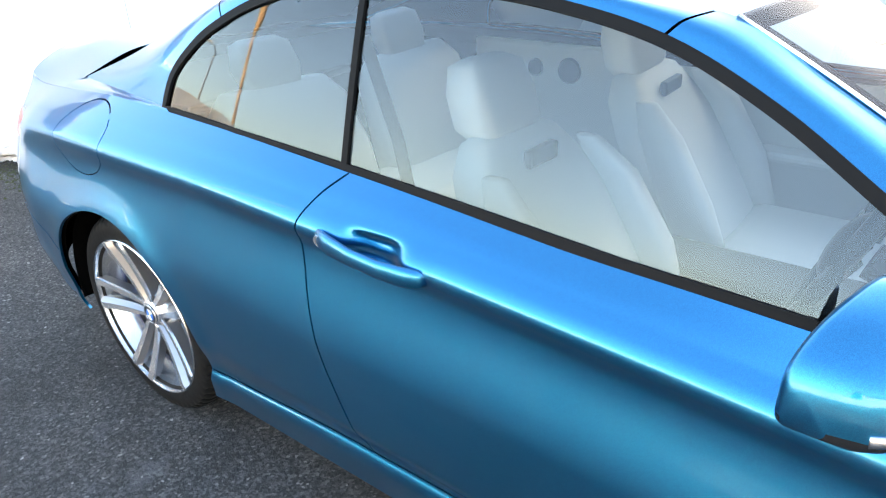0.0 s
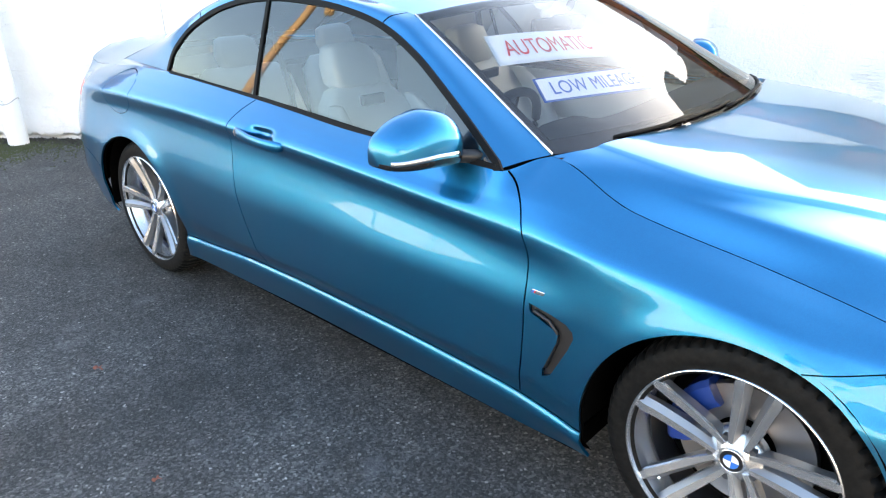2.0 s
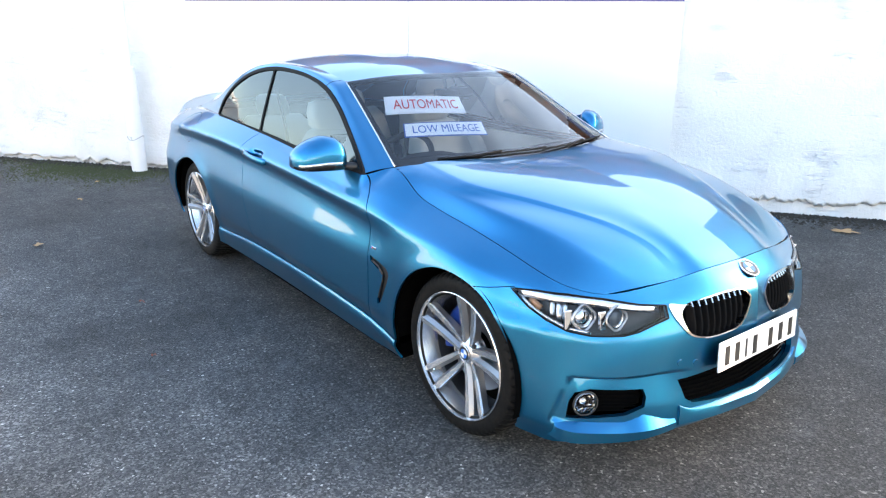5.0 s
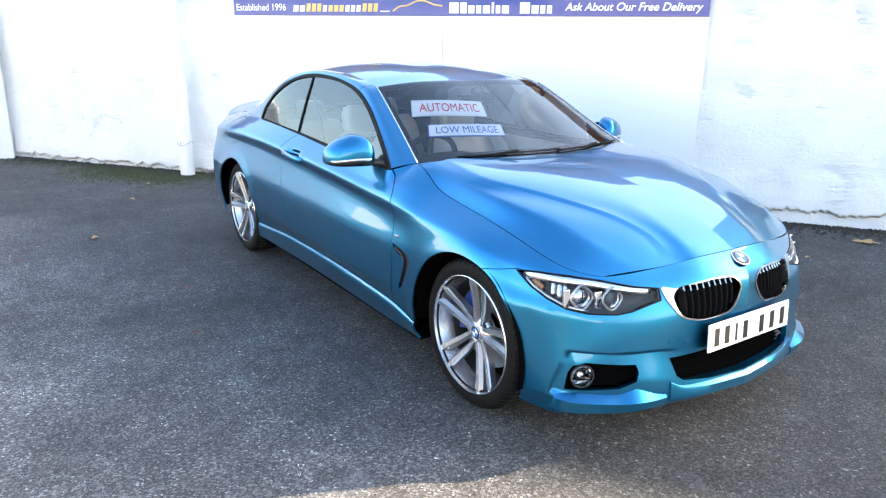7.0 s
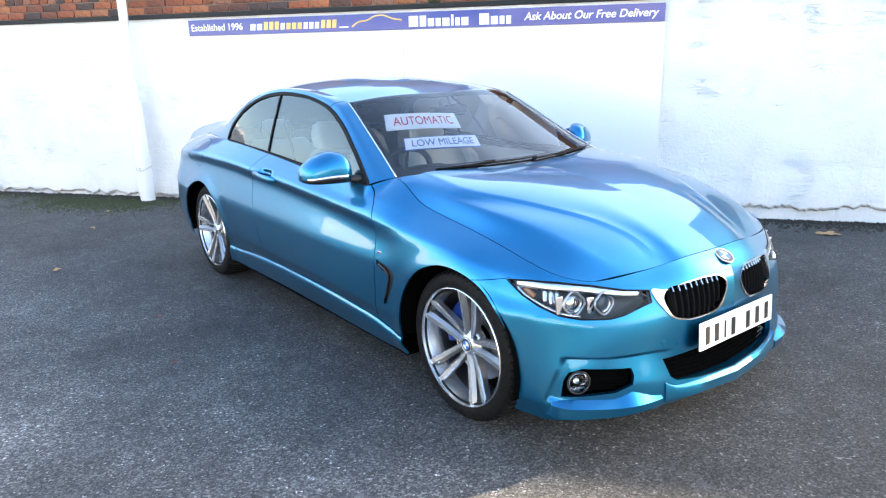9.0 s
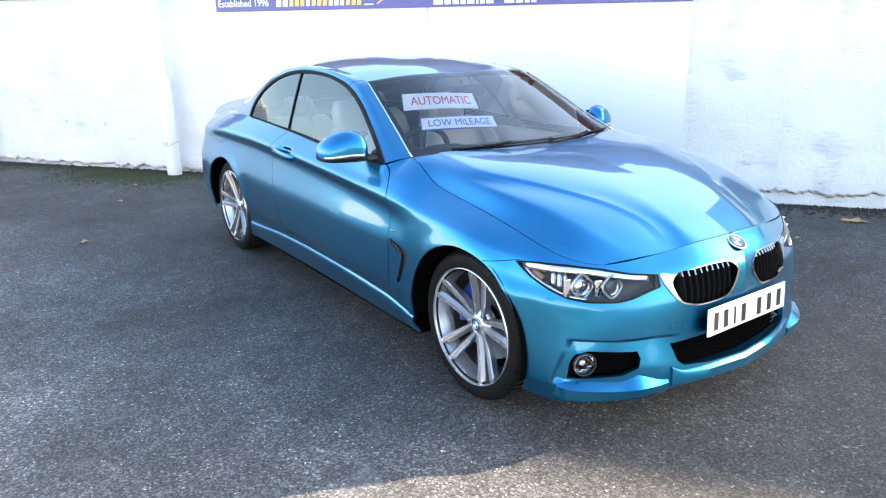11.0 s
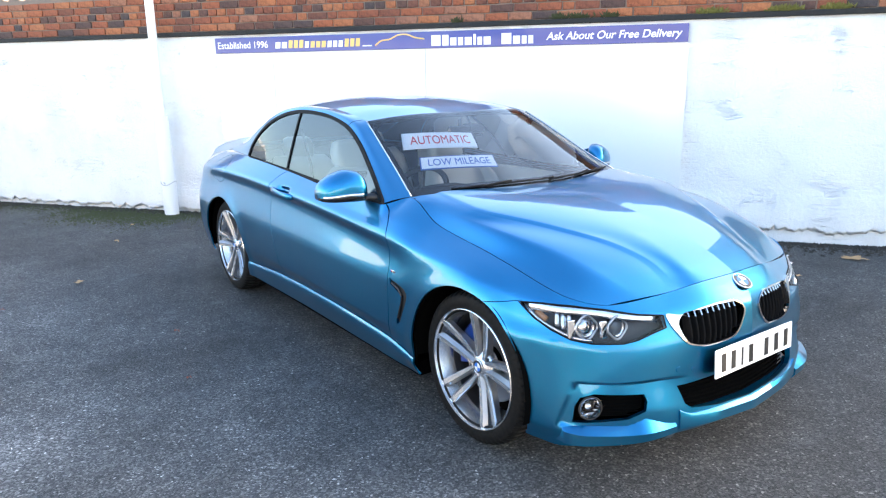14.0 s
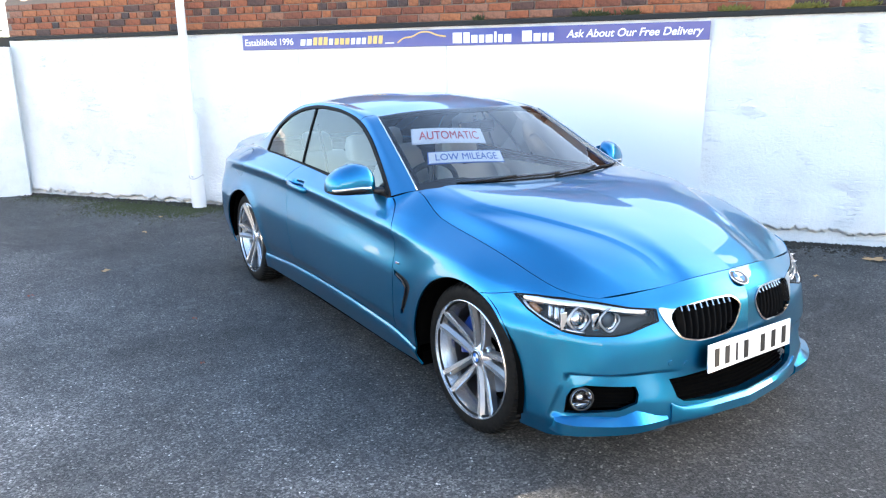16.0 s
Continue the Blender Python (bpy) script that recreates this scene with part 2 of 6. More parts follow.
def obj_from(name, verts, faces, material, parent=None, label="", smooth=True, normals=None):
    me = bpy.data.meshes.new(name)
    me.from_pydata([tuple(v) for v in verts], [], [tuple(f) for f in faces])
    if isinstance(material, (list, tuple)):
        for m in material:
            me.materials.append(m)
    else:
        me.materials.append(material)
    me.polygons.foreach_set("use_smooth", [smooth] * len(me.polygons))
    me.update()
    if normals is not None:
        me.normals_split_custom_set_from_vertices([tuple(n) for n in normals])
    ob = new(name, me)
    if parent is not None:
        ob.parent = parent
    if label:
        ob["label"] = label
    return ob


def part(name, bm, material, parent=None, label="", smooth=False, angle=None):
    me = bpy.data.meshes.new(name)
    bmesh.ops.recalc_face_normals(bm, faces=bm.faces)
    if smooth or angle:
        for f in bm.faces:
            f.smooth = True
        if angle:
            for e in bm.edges:
                e.smooth = len(e.link_faces) == 2 and e.calc_face_angle(0) < radians(angle)
    bm.to_mesh(me)
    bm.free()
    if isinstance(material, (list, tuple)):
        for m in material:
            me.materials.append(m)
    else:
        me.materials.append(material)
    ob = new(name, me)
    if parent is not None:
        ob.parent = parent
    if label:
        ob["label"] = label
    return ob


def box(bm, x0, x1, y0, y1, z0, z1, m=None, bevel=0.0):
    t = Matrix.Translation(((x0 + x1) / 2, (y0 + y1) / 2, (z0 + z1) / 2)) @ Matrix.Diagonal((abs(x1 - x0), abs(y1 - y0), abs(z1 - z0), 1))
    r = bmesh.ops.create_cube(bm, size=1, matrix=(m @ t) if m else t)
    if bevel:
        es = {e for v in r["verts"] for e in v.link_edges}
        bmesh.ops.bevel(bm, geom=list(es), offset=bevel, segments=2, affect="EDGES", profile=0.5)
    return r["verts"]


def tube(bm, pts, radius, seg=10, closed=False, radii=None, squash=None):
    """A round or squashed bar swept along the points. squash: (normal list, height factor)."""
    pts = [Vector(p) for p in pts]
    n = len(pts)
    rings = []
    for i, p in enumerate(pts):
        a = pts[(i - 1) % n] if closed or i > 0 else p
        b = pts[(i + 1) % n] if closed or i < n - 1 else p
        d = (b - a).normalized()
        up = Vector(squash[0][i]) if squash else (Vector((0, 0, 1)) if abs(d.z) < 0.9 else Vector((1, 0, 0)))
        s = d.cross(up).normalized()
        u = s.cross(d).normalized()
        r = radii[i] if radii else radius
        k = squash[1] if squash else 1.0
        rings.append([bm.verts.new(p + s * math.cos(q) * r + u * math.sin(q) * r * k) for q in (2 * math.pi * j / seg for j in range(seg))])
    for i in range(n if closed else n - 1):
        A, B = rings[i], rings[(i + 1) % n]
        for j in range(seg):
            bm.faces.new((A[j], A[(j + 1) % seg], B[(j + 1) % seg], B[j]))
    if not closed:
        bm.faces.new(rings[0][::-1])
        bm.faces.new(rings[-1])


def revolve(bm, profile, seg=64, closed=False):
    """Turns (radius, y) points about the y axis."""
    rings = []
    for r, y in profile:
        rings.append([bm.verts.new((r * math.cos(a), y, r * math.sin(a))) for a in (2 * math.pi * j / seg for j in range(seg))])
    pairs = list(zip(rings, rings[1:])) + ([(rings[-1], rings[0])] if closed else [])
    for A, B in pairs:
        for j in range(seg):
            bm.faces.new((A[j], A[(j + 1) % seg], B[(j + 1) % seg], B[j]))
    return rings


def slopes(t, y):
    """Monotone cubic slopes of y (knots on axis 0)."""
    t = np.asarray(t, float)
    h = np.diff(t).reshape((-1,) + (1,) * (y.ndim - 1))
    d = np.diff(y, axis=0) / h
    m = np.zeros_like(y)
    m[0], m[-1] = d[0], d[-1]
    if len(t) > 2:
        w1, w2 = 2 * h[1:] + h[:-1], h[1:] + 2 * h[:-1]
        with np.errstate(divide="ignore", invalid="ignore"):
            hm = (w1 + w2) / (w1 / d[:-1] + w2 / d[1:])
        m[1:-1] = np.where(d[:-1] * d[1:] > 0, hm, 0.0)
    return m


def curve(t, y, q):
    y = np.asarray(y, float)
    t = np.asarray(t, float)
    m = slopes(t, y)
    i = np.clip(np.searchsorted(t, q, side="right") - 1, 0, len(t) - 2)
    h = t[i + 1] - t[i]
    s = ((q - t[i]) / h)
    sh = (-1,) + (1,) * (y.ndim - 1)
    s, h = s.reshape(sh), h.reshape(sh)
    return (2 * s**3 - 3 * s**2 + 1) * y[i] + (s**3 - 2 * s**2 + s) * h * m[i] + (-2 * s**3 + 3 * s**2) * y[i + 1] + (s**3 - s**2) * h * m[i + 1]


class Loft:
    """A surface through rows of points that share their columns."""

    def __init__(self, rows, shape=None, sign=-1):
        self.P = np.array(rows, float)
        mid = self.P[len(rows) // 2]
        self.ku = np.r_[0, np.cumsum(np.linalg.norm(np.diff(mid, axis=0), axis=1))]
        self.kv = np.r_[0, np.cumsum([np.mean(np.linalg.norm(b - a, axis=1)) for a, b in zip(self.P, self.P[1:])])]
        self.U, self.V = self.ku[-1], self.kv[-1]
        self.shape = shape
        self.sign = sign
        self.seen = {}

    def at(self, u, v):
        u, v = np.atleast_1d(np.asarray(u, float)), np.atleast_1d(np.asarray(v, float))
        R = np.stack([curve(self.ku, row, u) for row in self.P])
        m = slopes(self.kv, R)
        i = np.clip(np.searchsorted(self.kv, v, side="right") - 1, 0, len(self.kv) - 2)
        h = (self.kv[i + 1] - self.kv[i])[:, None]
        s = ((v - self.kv[i])[:, None]) / h
        k = np.arange(len(u))
        p = (2 * s**3 - 3 * s**2 + 1) * R[i, k] + (s**3 - 2 * s**2 + s) * h * m[i, k] + (-2 * s**3 + 3 * s**2) * R[i + 1, k] + (s**3 - s**2) * h * m[i + 1, k]
        return self.shape(p) if self.shape else p

    def normal(self, u, v, e=0.004):
        u, v = np.atleast_1d(u), np.atleast_1d(v)
        a = self.at(np.minimum(u + e, self.U), v) - self.at(np.maximum(u - e, 0), v)
        b = self.at(u, np.minimum(v + e, self.V)) - self.at(u, np.maximum(v - e, 0))
        n = np.cross(a, b) * self.sign
        return n / np.maximum(np.linalg.norm(n, axis=1), 1e-12)[:, None]

    def find(self, target, proj, low=None):
        """u, v of the points whose projection is target."""
        if not hasattr(self, "dense"):
            gu, gv = np.meshgrid(np.linspace(0, self.U, 300), np.linspace(0, self.V, 70), indexing="ij")
            self.dense = (gu.ravel(), gv.ravel(), self.at(gu.ravel(), gv.ravel()))
        gu, gv, gp = self.dense
        if proj not in self.seen:
            self.seen[proj] = proj(gp) + (0 if low is None else np.where(gp[:, :1] < low, 99.0, 0.0))
        q = self.seen[proj]
        out = []
        for t in np.asarray(target, float):
            d = (q[:, 0] - t[0]) ** 2 + (q[:, 1] - t[1]) ** 2
            j = np.argmin(d)
            out.append((gu[j], gv[j]))
        u, v = np.array(out).T
        t = np.asarray(target, float)
        e = 1e-3
        for _ in range(3):
            f = proj(self.at(u, v)) - t
            fu = (proj(self.at(u + e, v)) - proj(self.at(u - e, v))) / (2 * e)
            fv = (proj(self.at(u, v + e)) - proj(self.at(u, v - e))) / (2 * e)
            det = fu[:, 0] * fv[:, 1] - fu[:, 1] * fv[:, 0]
            det = np.where(np.abs(det) < 1e-6, 1e-6, det)
            du = (f[:, 0] * fv[:, 1] - f[:, 1] * fv[:, 0]) / det
            dv = (fu[:, 0] * f[:, 1] - fu[:, 1] * f[:, 0]) / det
            u = np.clip(u - np.clip(du, -0.05, 0.05), 0, self.U)
            v = np.clip(v - np.clip(dv, -0.05, 0.05), 0, self.V)
        return u, v


def side_xz(p):
    return p[:, [0, 2]]


def front_sz(p):
    return p[:, [1, 2]]


def wrap_qz(p):
    return np.c_[p[:, 0] - p[:, 1], p[:, 2]]


def inside(poly, q):
    poly = np.asarray(poly, float)
    x, y = q[:, 0], q[:, 1]
    r = np.zeros(len(q), bool)
    j = len(poly) - 1
    for i in range(len(poly)):
        xi, yi, xj, yj = *poly[i], *poly[j]
        if yi != yj:
            r ^= ((yi > y) != (yj > y)) & (x < (xj - xi) * (y - yi) / (yj - yi) + xi)
        j = i
    return r


def dense_line(pts, step=0.012, closed=False, smooth=False):
    p = np.asarray(pts, float)
    if closed:
        p = np.vstack([p, p[:1]])
    t = np.r_[0, np.cumsum(np.linalg.norm(np.diff(p, axis=0), axis=1))]
    q = np.unique(np.r_[np.linspace(0, t[-1], max(int(t[-1] / step), 2)), [] if smooth else t])
    if smooth:
        if closed:
            pp, tt = np.vstack([p[-3:-1], p, p[1:3]]), None
            tt = np.r_[0, np.cumsum(np.linalg.norm(np.diff(pp, axis=0), axis=1))]
            o = tt[2]
            d = np.gradient(pp, tt, axis=0)
            r = hermite(tt, pp, d, q + o)
        else:
            r = hermite(t, p, np.gradient(p, t, axis=0), q)
    else:
        r = np.c_[[np.interp(q, t, p[:, k]) for k in range(p.shape[1])]].T
    return r[:-1] if closed else r


def hermite(t, y, m, q):
    i = np.clip(np.searchsorted(t, q, side="right") - 1, 0, len(t) - 2)
    h = (t[i + 1] - t[i])[:, None]
    s = (q - t[i])[:, None] / h
    return (2 * s**3 - 3 * s**2 + 1) * y[i] + (s**3 - 2 * s**2 + s) * h * m[i] + (-2 * s**3 + 3 * s**2) * y[i + 1] + (s**3 - s**2) * h * m[i + 1]


def strip(pts, width, step=0.012, smooth=True):
    """A thin closed outline round a line."""
    p = dense_line(pts, step, smooth=smooth)
    d = np.gradient(p, axis=0)
    d /= np.linalg.norm(d, axis=1)[:, None]
    n = np.c_[-d[:, 1], d[:, 0]] * width / 2
    return np.vstack([p + n, (p - n)[::-1]])


class Cut:
    """Triangulates a loft once, with its outlines as edges, and sorts the triangles into panels."""

    def __init__(self, loft, du, dv, lines, extra=None):
        from mathutils.geometry import delaunay_2d_cdt
        gu = np.linspace(0, loft.U, int(loft.U / du) + 1)
        gv = np.unique(np.r_[np.linspace(0, loft.V, int(loft.V / dv) + 1), loft.kv])
        keep = [gv[0]]
        for g in gv[1:]:
            if g - keep[-1] > dv * 0.3:
                keep.append(g)
        keep[-1] = loft.V
        A, B = np.meshgrid(gu, np.array(keep), indexing="ij")
        pts = np.c_[A.ravel(), B.ravel()]
        if extra is not None:
            pts = np.vstack([pts, extra])
        lines = [(np.asarray(l), c) for l, c in lines]
        bound = np.vstack([l for l, _ in lines]) if lines else ()
        near = np.ones(len(pts), bool)
        edge = (pts[:, 0] < 1e-6) | (pts[:, 0] > loft.U - 1e-6) | (pts[:, 1] < 1e-6) | (pts[:, 1] > loft.V - 1e-6)
        for b in bound:
            near &= (np.abs(pts[:, 0] - b[0]) > 0.006) | (np.abs(pts[:, 1] - b[1]) > 0.004)
        pts = pts[near | edge]
        verts, edges = [Vector(p) for p in pts], []
        for l, closed in lines:
            o = len(verts)
            verts += [Vector(p) for p in l]
            n = len(l)
            edges += [(o + i, o + (i + 1) % n) for i in range(n if closed else n - 1)]
        vs, _, fs, *_ = delaunay_2d_cdt(verts, edges, [], 0, 1e-5)
        self.uv = np.array([(v[0], v[1]) for v in vs])
        self.uv[:, 0] = np.clip(self.uv[:, 0], 0, loft.U)
        self.uv[:, 1] = np.clip(self.uv[:, 1], 0, loft.V)
        self.F = np.array([f for f in fs if len(f) == 3])
        self.P = loft.at(self.uv[:, 0], self.uv[:, 1])
        self.N = loft.normal(self.uv[:, 0], self.uv[:, 1])
        self.C = self.P[self.F].mean(axis=1)
        self.cuv = self.uv[self.F].mean(axis=1)
        self.tag = np.full(len(self.F), "", dtype=object)

    def mark(self, mask, name):
        self.tag[mask & (self.tag == "")] = name

    def build(self, tags, sides, lip=0.008, push=0.0):
        """Vertices, faces and normals of the panels with these tags, on the sides (-1 right, 1 left)."""
        F = self.F[np.isin(self.tag, tags)]
        used = np.unique(F)
        back = np.full(len(self.P), -1)
        back[used] = np.arange(len(used))
        F = back[F]
        P, N = self.P[used] - self.N[used] * push, self.N[used]
        a = np.cross(P[F[:, 1]] - P[F[:, 0]], P[F[:, 2]] - P[F[:, 0]])
        flip = (a * N[F].mean(axis=1)).sum(axis=1) < 0
        F[flip] = F[flip][:, ::-1]
        if lip:
            es = np.vstack([F[:, [0, 1]], F[:, [1, 2]], F[:, [2, 0]]])
            have = {tuple(e) for e in es.tolist()}
            be = np.array([e for e in es.tolist() if (e[1], e[0]) not in have and not (P[e[0], 1] < 1e-5 and P[e[1], 1] < 1e-5)])
            if len(be):
                o = len(P)
                i, j = be[:, 0], be[:, 1]
                en = np.cross(P[j] - P[i], N[i])
                en /= np.maximum(np.linalg.norm(en, axis=1), 1e-12)[:, None]
                n = len(be)
                P = np.vstack([P, P[i], P[j], P[i] - N[i] * lip, P[j] - N[j] * lip])
                N = np.vstack([N, en, en, en, en])
                k = np.arange(n)
                F = np.vstack([F, np.c_[o + k, o + 2 * n + k, o + 3 * n + k], np.c_[o + k, o + 3 * n + k, o + n + k]])
        V, Q, M = [], [], []
        for s in sides:
            off = sum(len(v) for v in V)
            V.append(P * (1, s, 1))
            M.append(N * (1, s, 1))
            Q.append((F if s > 0 else F[:, ::-1]) + off)
        return np.vstack(V), np.vstack(Q), np.vstack(M)


def loft_grid(loft, nu, nv, sides, push=0.0, u0=0, u1=1, v0=0, v1=1):
    A, B = np.meshgrid(np.linspace(u0, u1, nu) * loft.U, np.linspace(v0, v1, nv) * loft.V, indexing="ij")
    N = loft.normal(A.ravel(), B.ravel())
    P = loft.at(A.ravel(), B.ravel()) - N * push
    F = []
    for i in range(nu - 1):
        for j in range(nv - 1):
            k = i * nv + j
            F.append((k, k + nv, k + nv + 1, k + 1))
    F = np.array(F)
    a = np.cross(P[F[:, 1]] - P[F[:, 0]], P[F[:, 2]] - P[F[:, 0]])
    if (a * N[F[:, 0]]).sum() < 0:
        F = F[:, ::-1]
    V, Q, M = [], [], []
    for s in sides:
        off = sum(len(v) for v in V)
        V.append(P * (1, s, 1))
        M.append(N * (1, s, 1))
        Q.append((F if s > 0 else F[:, ::-1]) + off)
    return np.vstack(V), np.vstack(Q), np.vstack(M)


# ---- ground, walls ----
def wall_pt(d, out, z):
    p = WALL_AT + WALL_DIR * d + WALL_OUT * out
    return Vector((p.x, p.y, z))


WALL_M = Matrix.Translation(WALL_AT) @ Matrix.Rotation(WALL_TURN, 4, "Z")   # x along the wall, y behind it


def ground_z(x, y):
    return 0.0


bm = bmesh.new()
xs = sorted(set([-400, -150, -60, -30, -18] + [round(-12 + i * 0.25, 3) for i in range(97)] + [18, 30, 60, 150, 400]))
grid = {}
for i, x in enumerate(xs):
    for j, y in enumerate(xs):
        z = ground_z(x, y) + (0.006 * noise.noise(Vector((x * .7, y * .7, 0))) if abs(x) < 12 and abs(y) < 12 and not (abs(x) < 2.6 and abs(y) < 1.3) else 0)
        grid[i, j] = bm.verts.new((x, y, z))
for i in range(len(xs) - 1):
    for j in range(len(xs) - 1):
        bm.faces.new((grid[i, j], grid[i + 1, j], grid[i + 1, j + 1], grid[i, j + 1]))
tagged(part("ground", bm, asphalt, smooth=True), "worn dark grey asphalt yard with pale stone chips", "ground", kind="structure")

WALL_L, WALL_R, LEDGE = -6.80, 9.0, 1.937
bm = bmesh.new()
n_d, n_z = 160, 26
gv = {}
for i in range(n_d + 1):
    d = WALL_L + (WALL_R - WALL_L) * i / n_d
    for j in range(n_z + 1):
        z = -0.1 + (LEDGE + 0.1) * j / n_z
        rough = 0.010 * noise.noise(Vector((d * 2.2, z * 5.5, 3.1))) + 0.006 * noise.noise(Vector((d * 7, z * 15, 9)))
        if z < 0.35:
            rough += 0.012 * noise.noise(Vector((d * 5, z * 9, 1.7)))
        gv[i, j] = bm.verts.new((d, -0.0 - rough if 0 < i < n_d else 0, z))
for i in range(n_d):
    for j in range(n_z):
        bm.faces.new((gv[i, j], gv[i + 1, j], gv[i + 1, j + 1], gv[i, j + 1]))
box(bm, WALL_L, WALL_R, 0.03, 0.33, -0.1, LEDGE)
w = part("wall_north", bm, white_wall, smooth=False)
for f in w.data.polygons:
    f.use_smooth = len(f.vertices) == 4 and f.area < 0.02
w.matrix_world = WALL_M
tagged(w, "white-painted uneven brick yard wall", "wall", kind="structure")

# peeling paint skin along the foot of the wall
bm = bmesh.new()
prev = None
for i in range(1500):
    d = WALL_L + .05 + i * .0105
    big = noise.noise(Vector((d * 1.7, 4.2, 0)))
    low = (.115 if d > .5 else .05) + .035 * big + .040 * noise.noise(Vector((d * 9, 1.3, 0))) + .026 * noise.noise(Vector((d * 29, 7.7, 0)))
    col = [bm.verts.new((d, y, z)) for y, z in ((-.006, low + .02), (-.026, low), (-.030, low + .03), (-.020, low + .16), (-.002, low + .34))]
    if prev:
        for j in range(4):
            bm.faces.new((prev[j], col[j], col[j + 1], prev[j + 1]))
    prev = col
w = part("trim", bm, white_wall, smooth=True)
w.matrix_world = WALL_M
tagged(w, "flaking white paint skin along the foot of the wall", "paint skin", kind="structure")

bm = bmesh.new()
box(bm, WALL_L, WALL_R, -0.035, 0.30, LEDGE, LEDGE + 0.045, bevel=0.008)
w = part("trim", bm, bitumen)
w.matrix_world = WALL_M
tagged(w, "black bitumen drip course on top of the white wall", "ledge", kind="structure")

BRICK_TOP = 2.40
bm = bmesh.new()
box(bm, WALL_L, WALL_R, 0.012, 0.32, LEDGE + 0.045, BRICK_TOP)
brick_wall = part("wall_brick", bm, mortar)
brick_wall.matrix_world = WALL_M
tagged(brick_wall, "weathered red brick wall above the white-painted part", "wall", kind="structure")

# unseen outhouse and house behind the wall, added to cast the yard's shadow edges
bm = bmesh.new()
box(bm, 3.4, 8.39, 0.34, 4.0, -0.1, 3.75)
outhouse = part("wall_outhouse", bm, render_cream)
outhouse.matrix_world = WALL_M
tagged(outhouse, "unseen pale rendered outhouse added behind the yard wall to shade the yard", "wall", kind="structure")
bm = bmesh.new()
box(bm, -3, 10, 0, 7, -0.1, 5.58)
back_house = part("wall_house", bm, mortar)
back_house.matrix_world = Matrix.Translation((7.31, 13.86, 0)) @ Matrix.Rotation(WALL_TURN, 4, "Z")
tagged(back_house, "unseen brick house added behind the yard to shade it", "wall", kind="structure")
bm = bmesh.new()
vs = [bm.verts.new(v) for v in ((-3.2, -.1, 5.58), (10.2, -.1, 5.58), (10.2, 7.2, 5.58), (-3.2, 7.2, 5.58), (-3.2, 3.5, 6.6), (10.2, 3.5, 6.6))]
for f in ((0, 1, 5, 4), (2, 3, 4, 5), (0, 4, 3), (1, 2, 5), (0, 3, 2, 1)):
    bm.faces.new([vs[i] for i in f])
back_roof = part("roof_house", bm, roof_slate)
back_roof.matrix_world = back_house.matrix_world
tagged(back_roof, "grey slate roof of the unseen house added to shade the yard", "roof", kind="structure")
# loose stones and weeds along the top of the brickwork
bm = bmesh.new()
rnd = random.Random(11)
d_ = WALL_L
while d_ < WALL_R - .3:
    ln = rnd.uniform(.12, .4)
    box(bm, d_, d_ + ln, .03, .30, BRICK_TOP - .005, BRICK_TOP + rnd.uniform(.015, .075), bevel=.012)
    d_ += ln + rnd.uniform(0, .12)
cope = part("trim", bm, mortar)
cope.matrix_world = WALL_M
tagged(cope, "broken coping stones on top of the brick wall", "coping", kind="structure")

# low white wall that turns off at the far corner
bm = bmesh.new()
box(bm, -4.0, 0.0, -0.15, 0.15, -0.1, 1.86)
w = part("wall_west", bm, white_wall)
w.matrix_world = Matrix.Translation(wall_pt(WALL_L, 0.0, 0)) @ Matrix.Rotation(WALL_TURN + radians(42), 4, "Z")
tagged(w, "white-painted low return wall", "wall", kind="structure")


# ---- the car: x to its front, y to its left, z up; s is the distance from its middle plane ----
car = thing("car", "metallic blue convertible with closed hardtop parked beside a white wall", "car")

ARCH_F, ARCH_R, ARCH_Z, ARCH_RAD = 1.405, -1.405, 0.335, 0.372

ROW_0 = [(-2.38, 0, 0.3), (-2.36, 0.5, 0.29), (-2.28, 0.72, 0.28), (-2.12, 0.8, 0.27), (-1.85, 0.84, 0.26), (-1.405, 0.85, 0.2), (-1.0, 0.845, 0.205), (-0.45, 0.84, 0.205), (0.15, 0.835, 0.203), (0.7, 0.835, 0.203), (0.8, 0.835, 0.203), (1.06, 0.83, 0.205), (1.405, 0.82, 0.2), (1.7, 0.79, 0.185), (1.87, 0.765, 0.18), (2.04, 0.6, 0.2), (2.125, 0.4, 0.214), (2.16, 0.2, 0.22), (2.17, 0, 0.222)]
ROW_S = [(-2.4025, 0.0, 0.327), (-2.3825, 0.5, 0.3215), (-2.3025, 0.729, 0.316), (-2.1335, 0.8153, 0.3105), (-1.85, 0.8539, 0.296), (-1.405, 0.8614, 0.2549), (-1.0, 0.859, 0.2344), (-0.45, 0.860, 0.2465), (0.15, 0.858, 0.2506), (0.7, 0.852, 0.2494), (0.8, 0.850, 0.2483), (1.06, 0.8401, 0.2424), (1.405, 0.8353, 0.236), (1.7, 0.8013, 0.2233), (1.8745, 0.774, 0.2169), (2.068, 0.6, 0.2234), (2.152, 0.4, 0.232), (2.19, 0.2, 0.236), (2.202, 0, 0.237)]
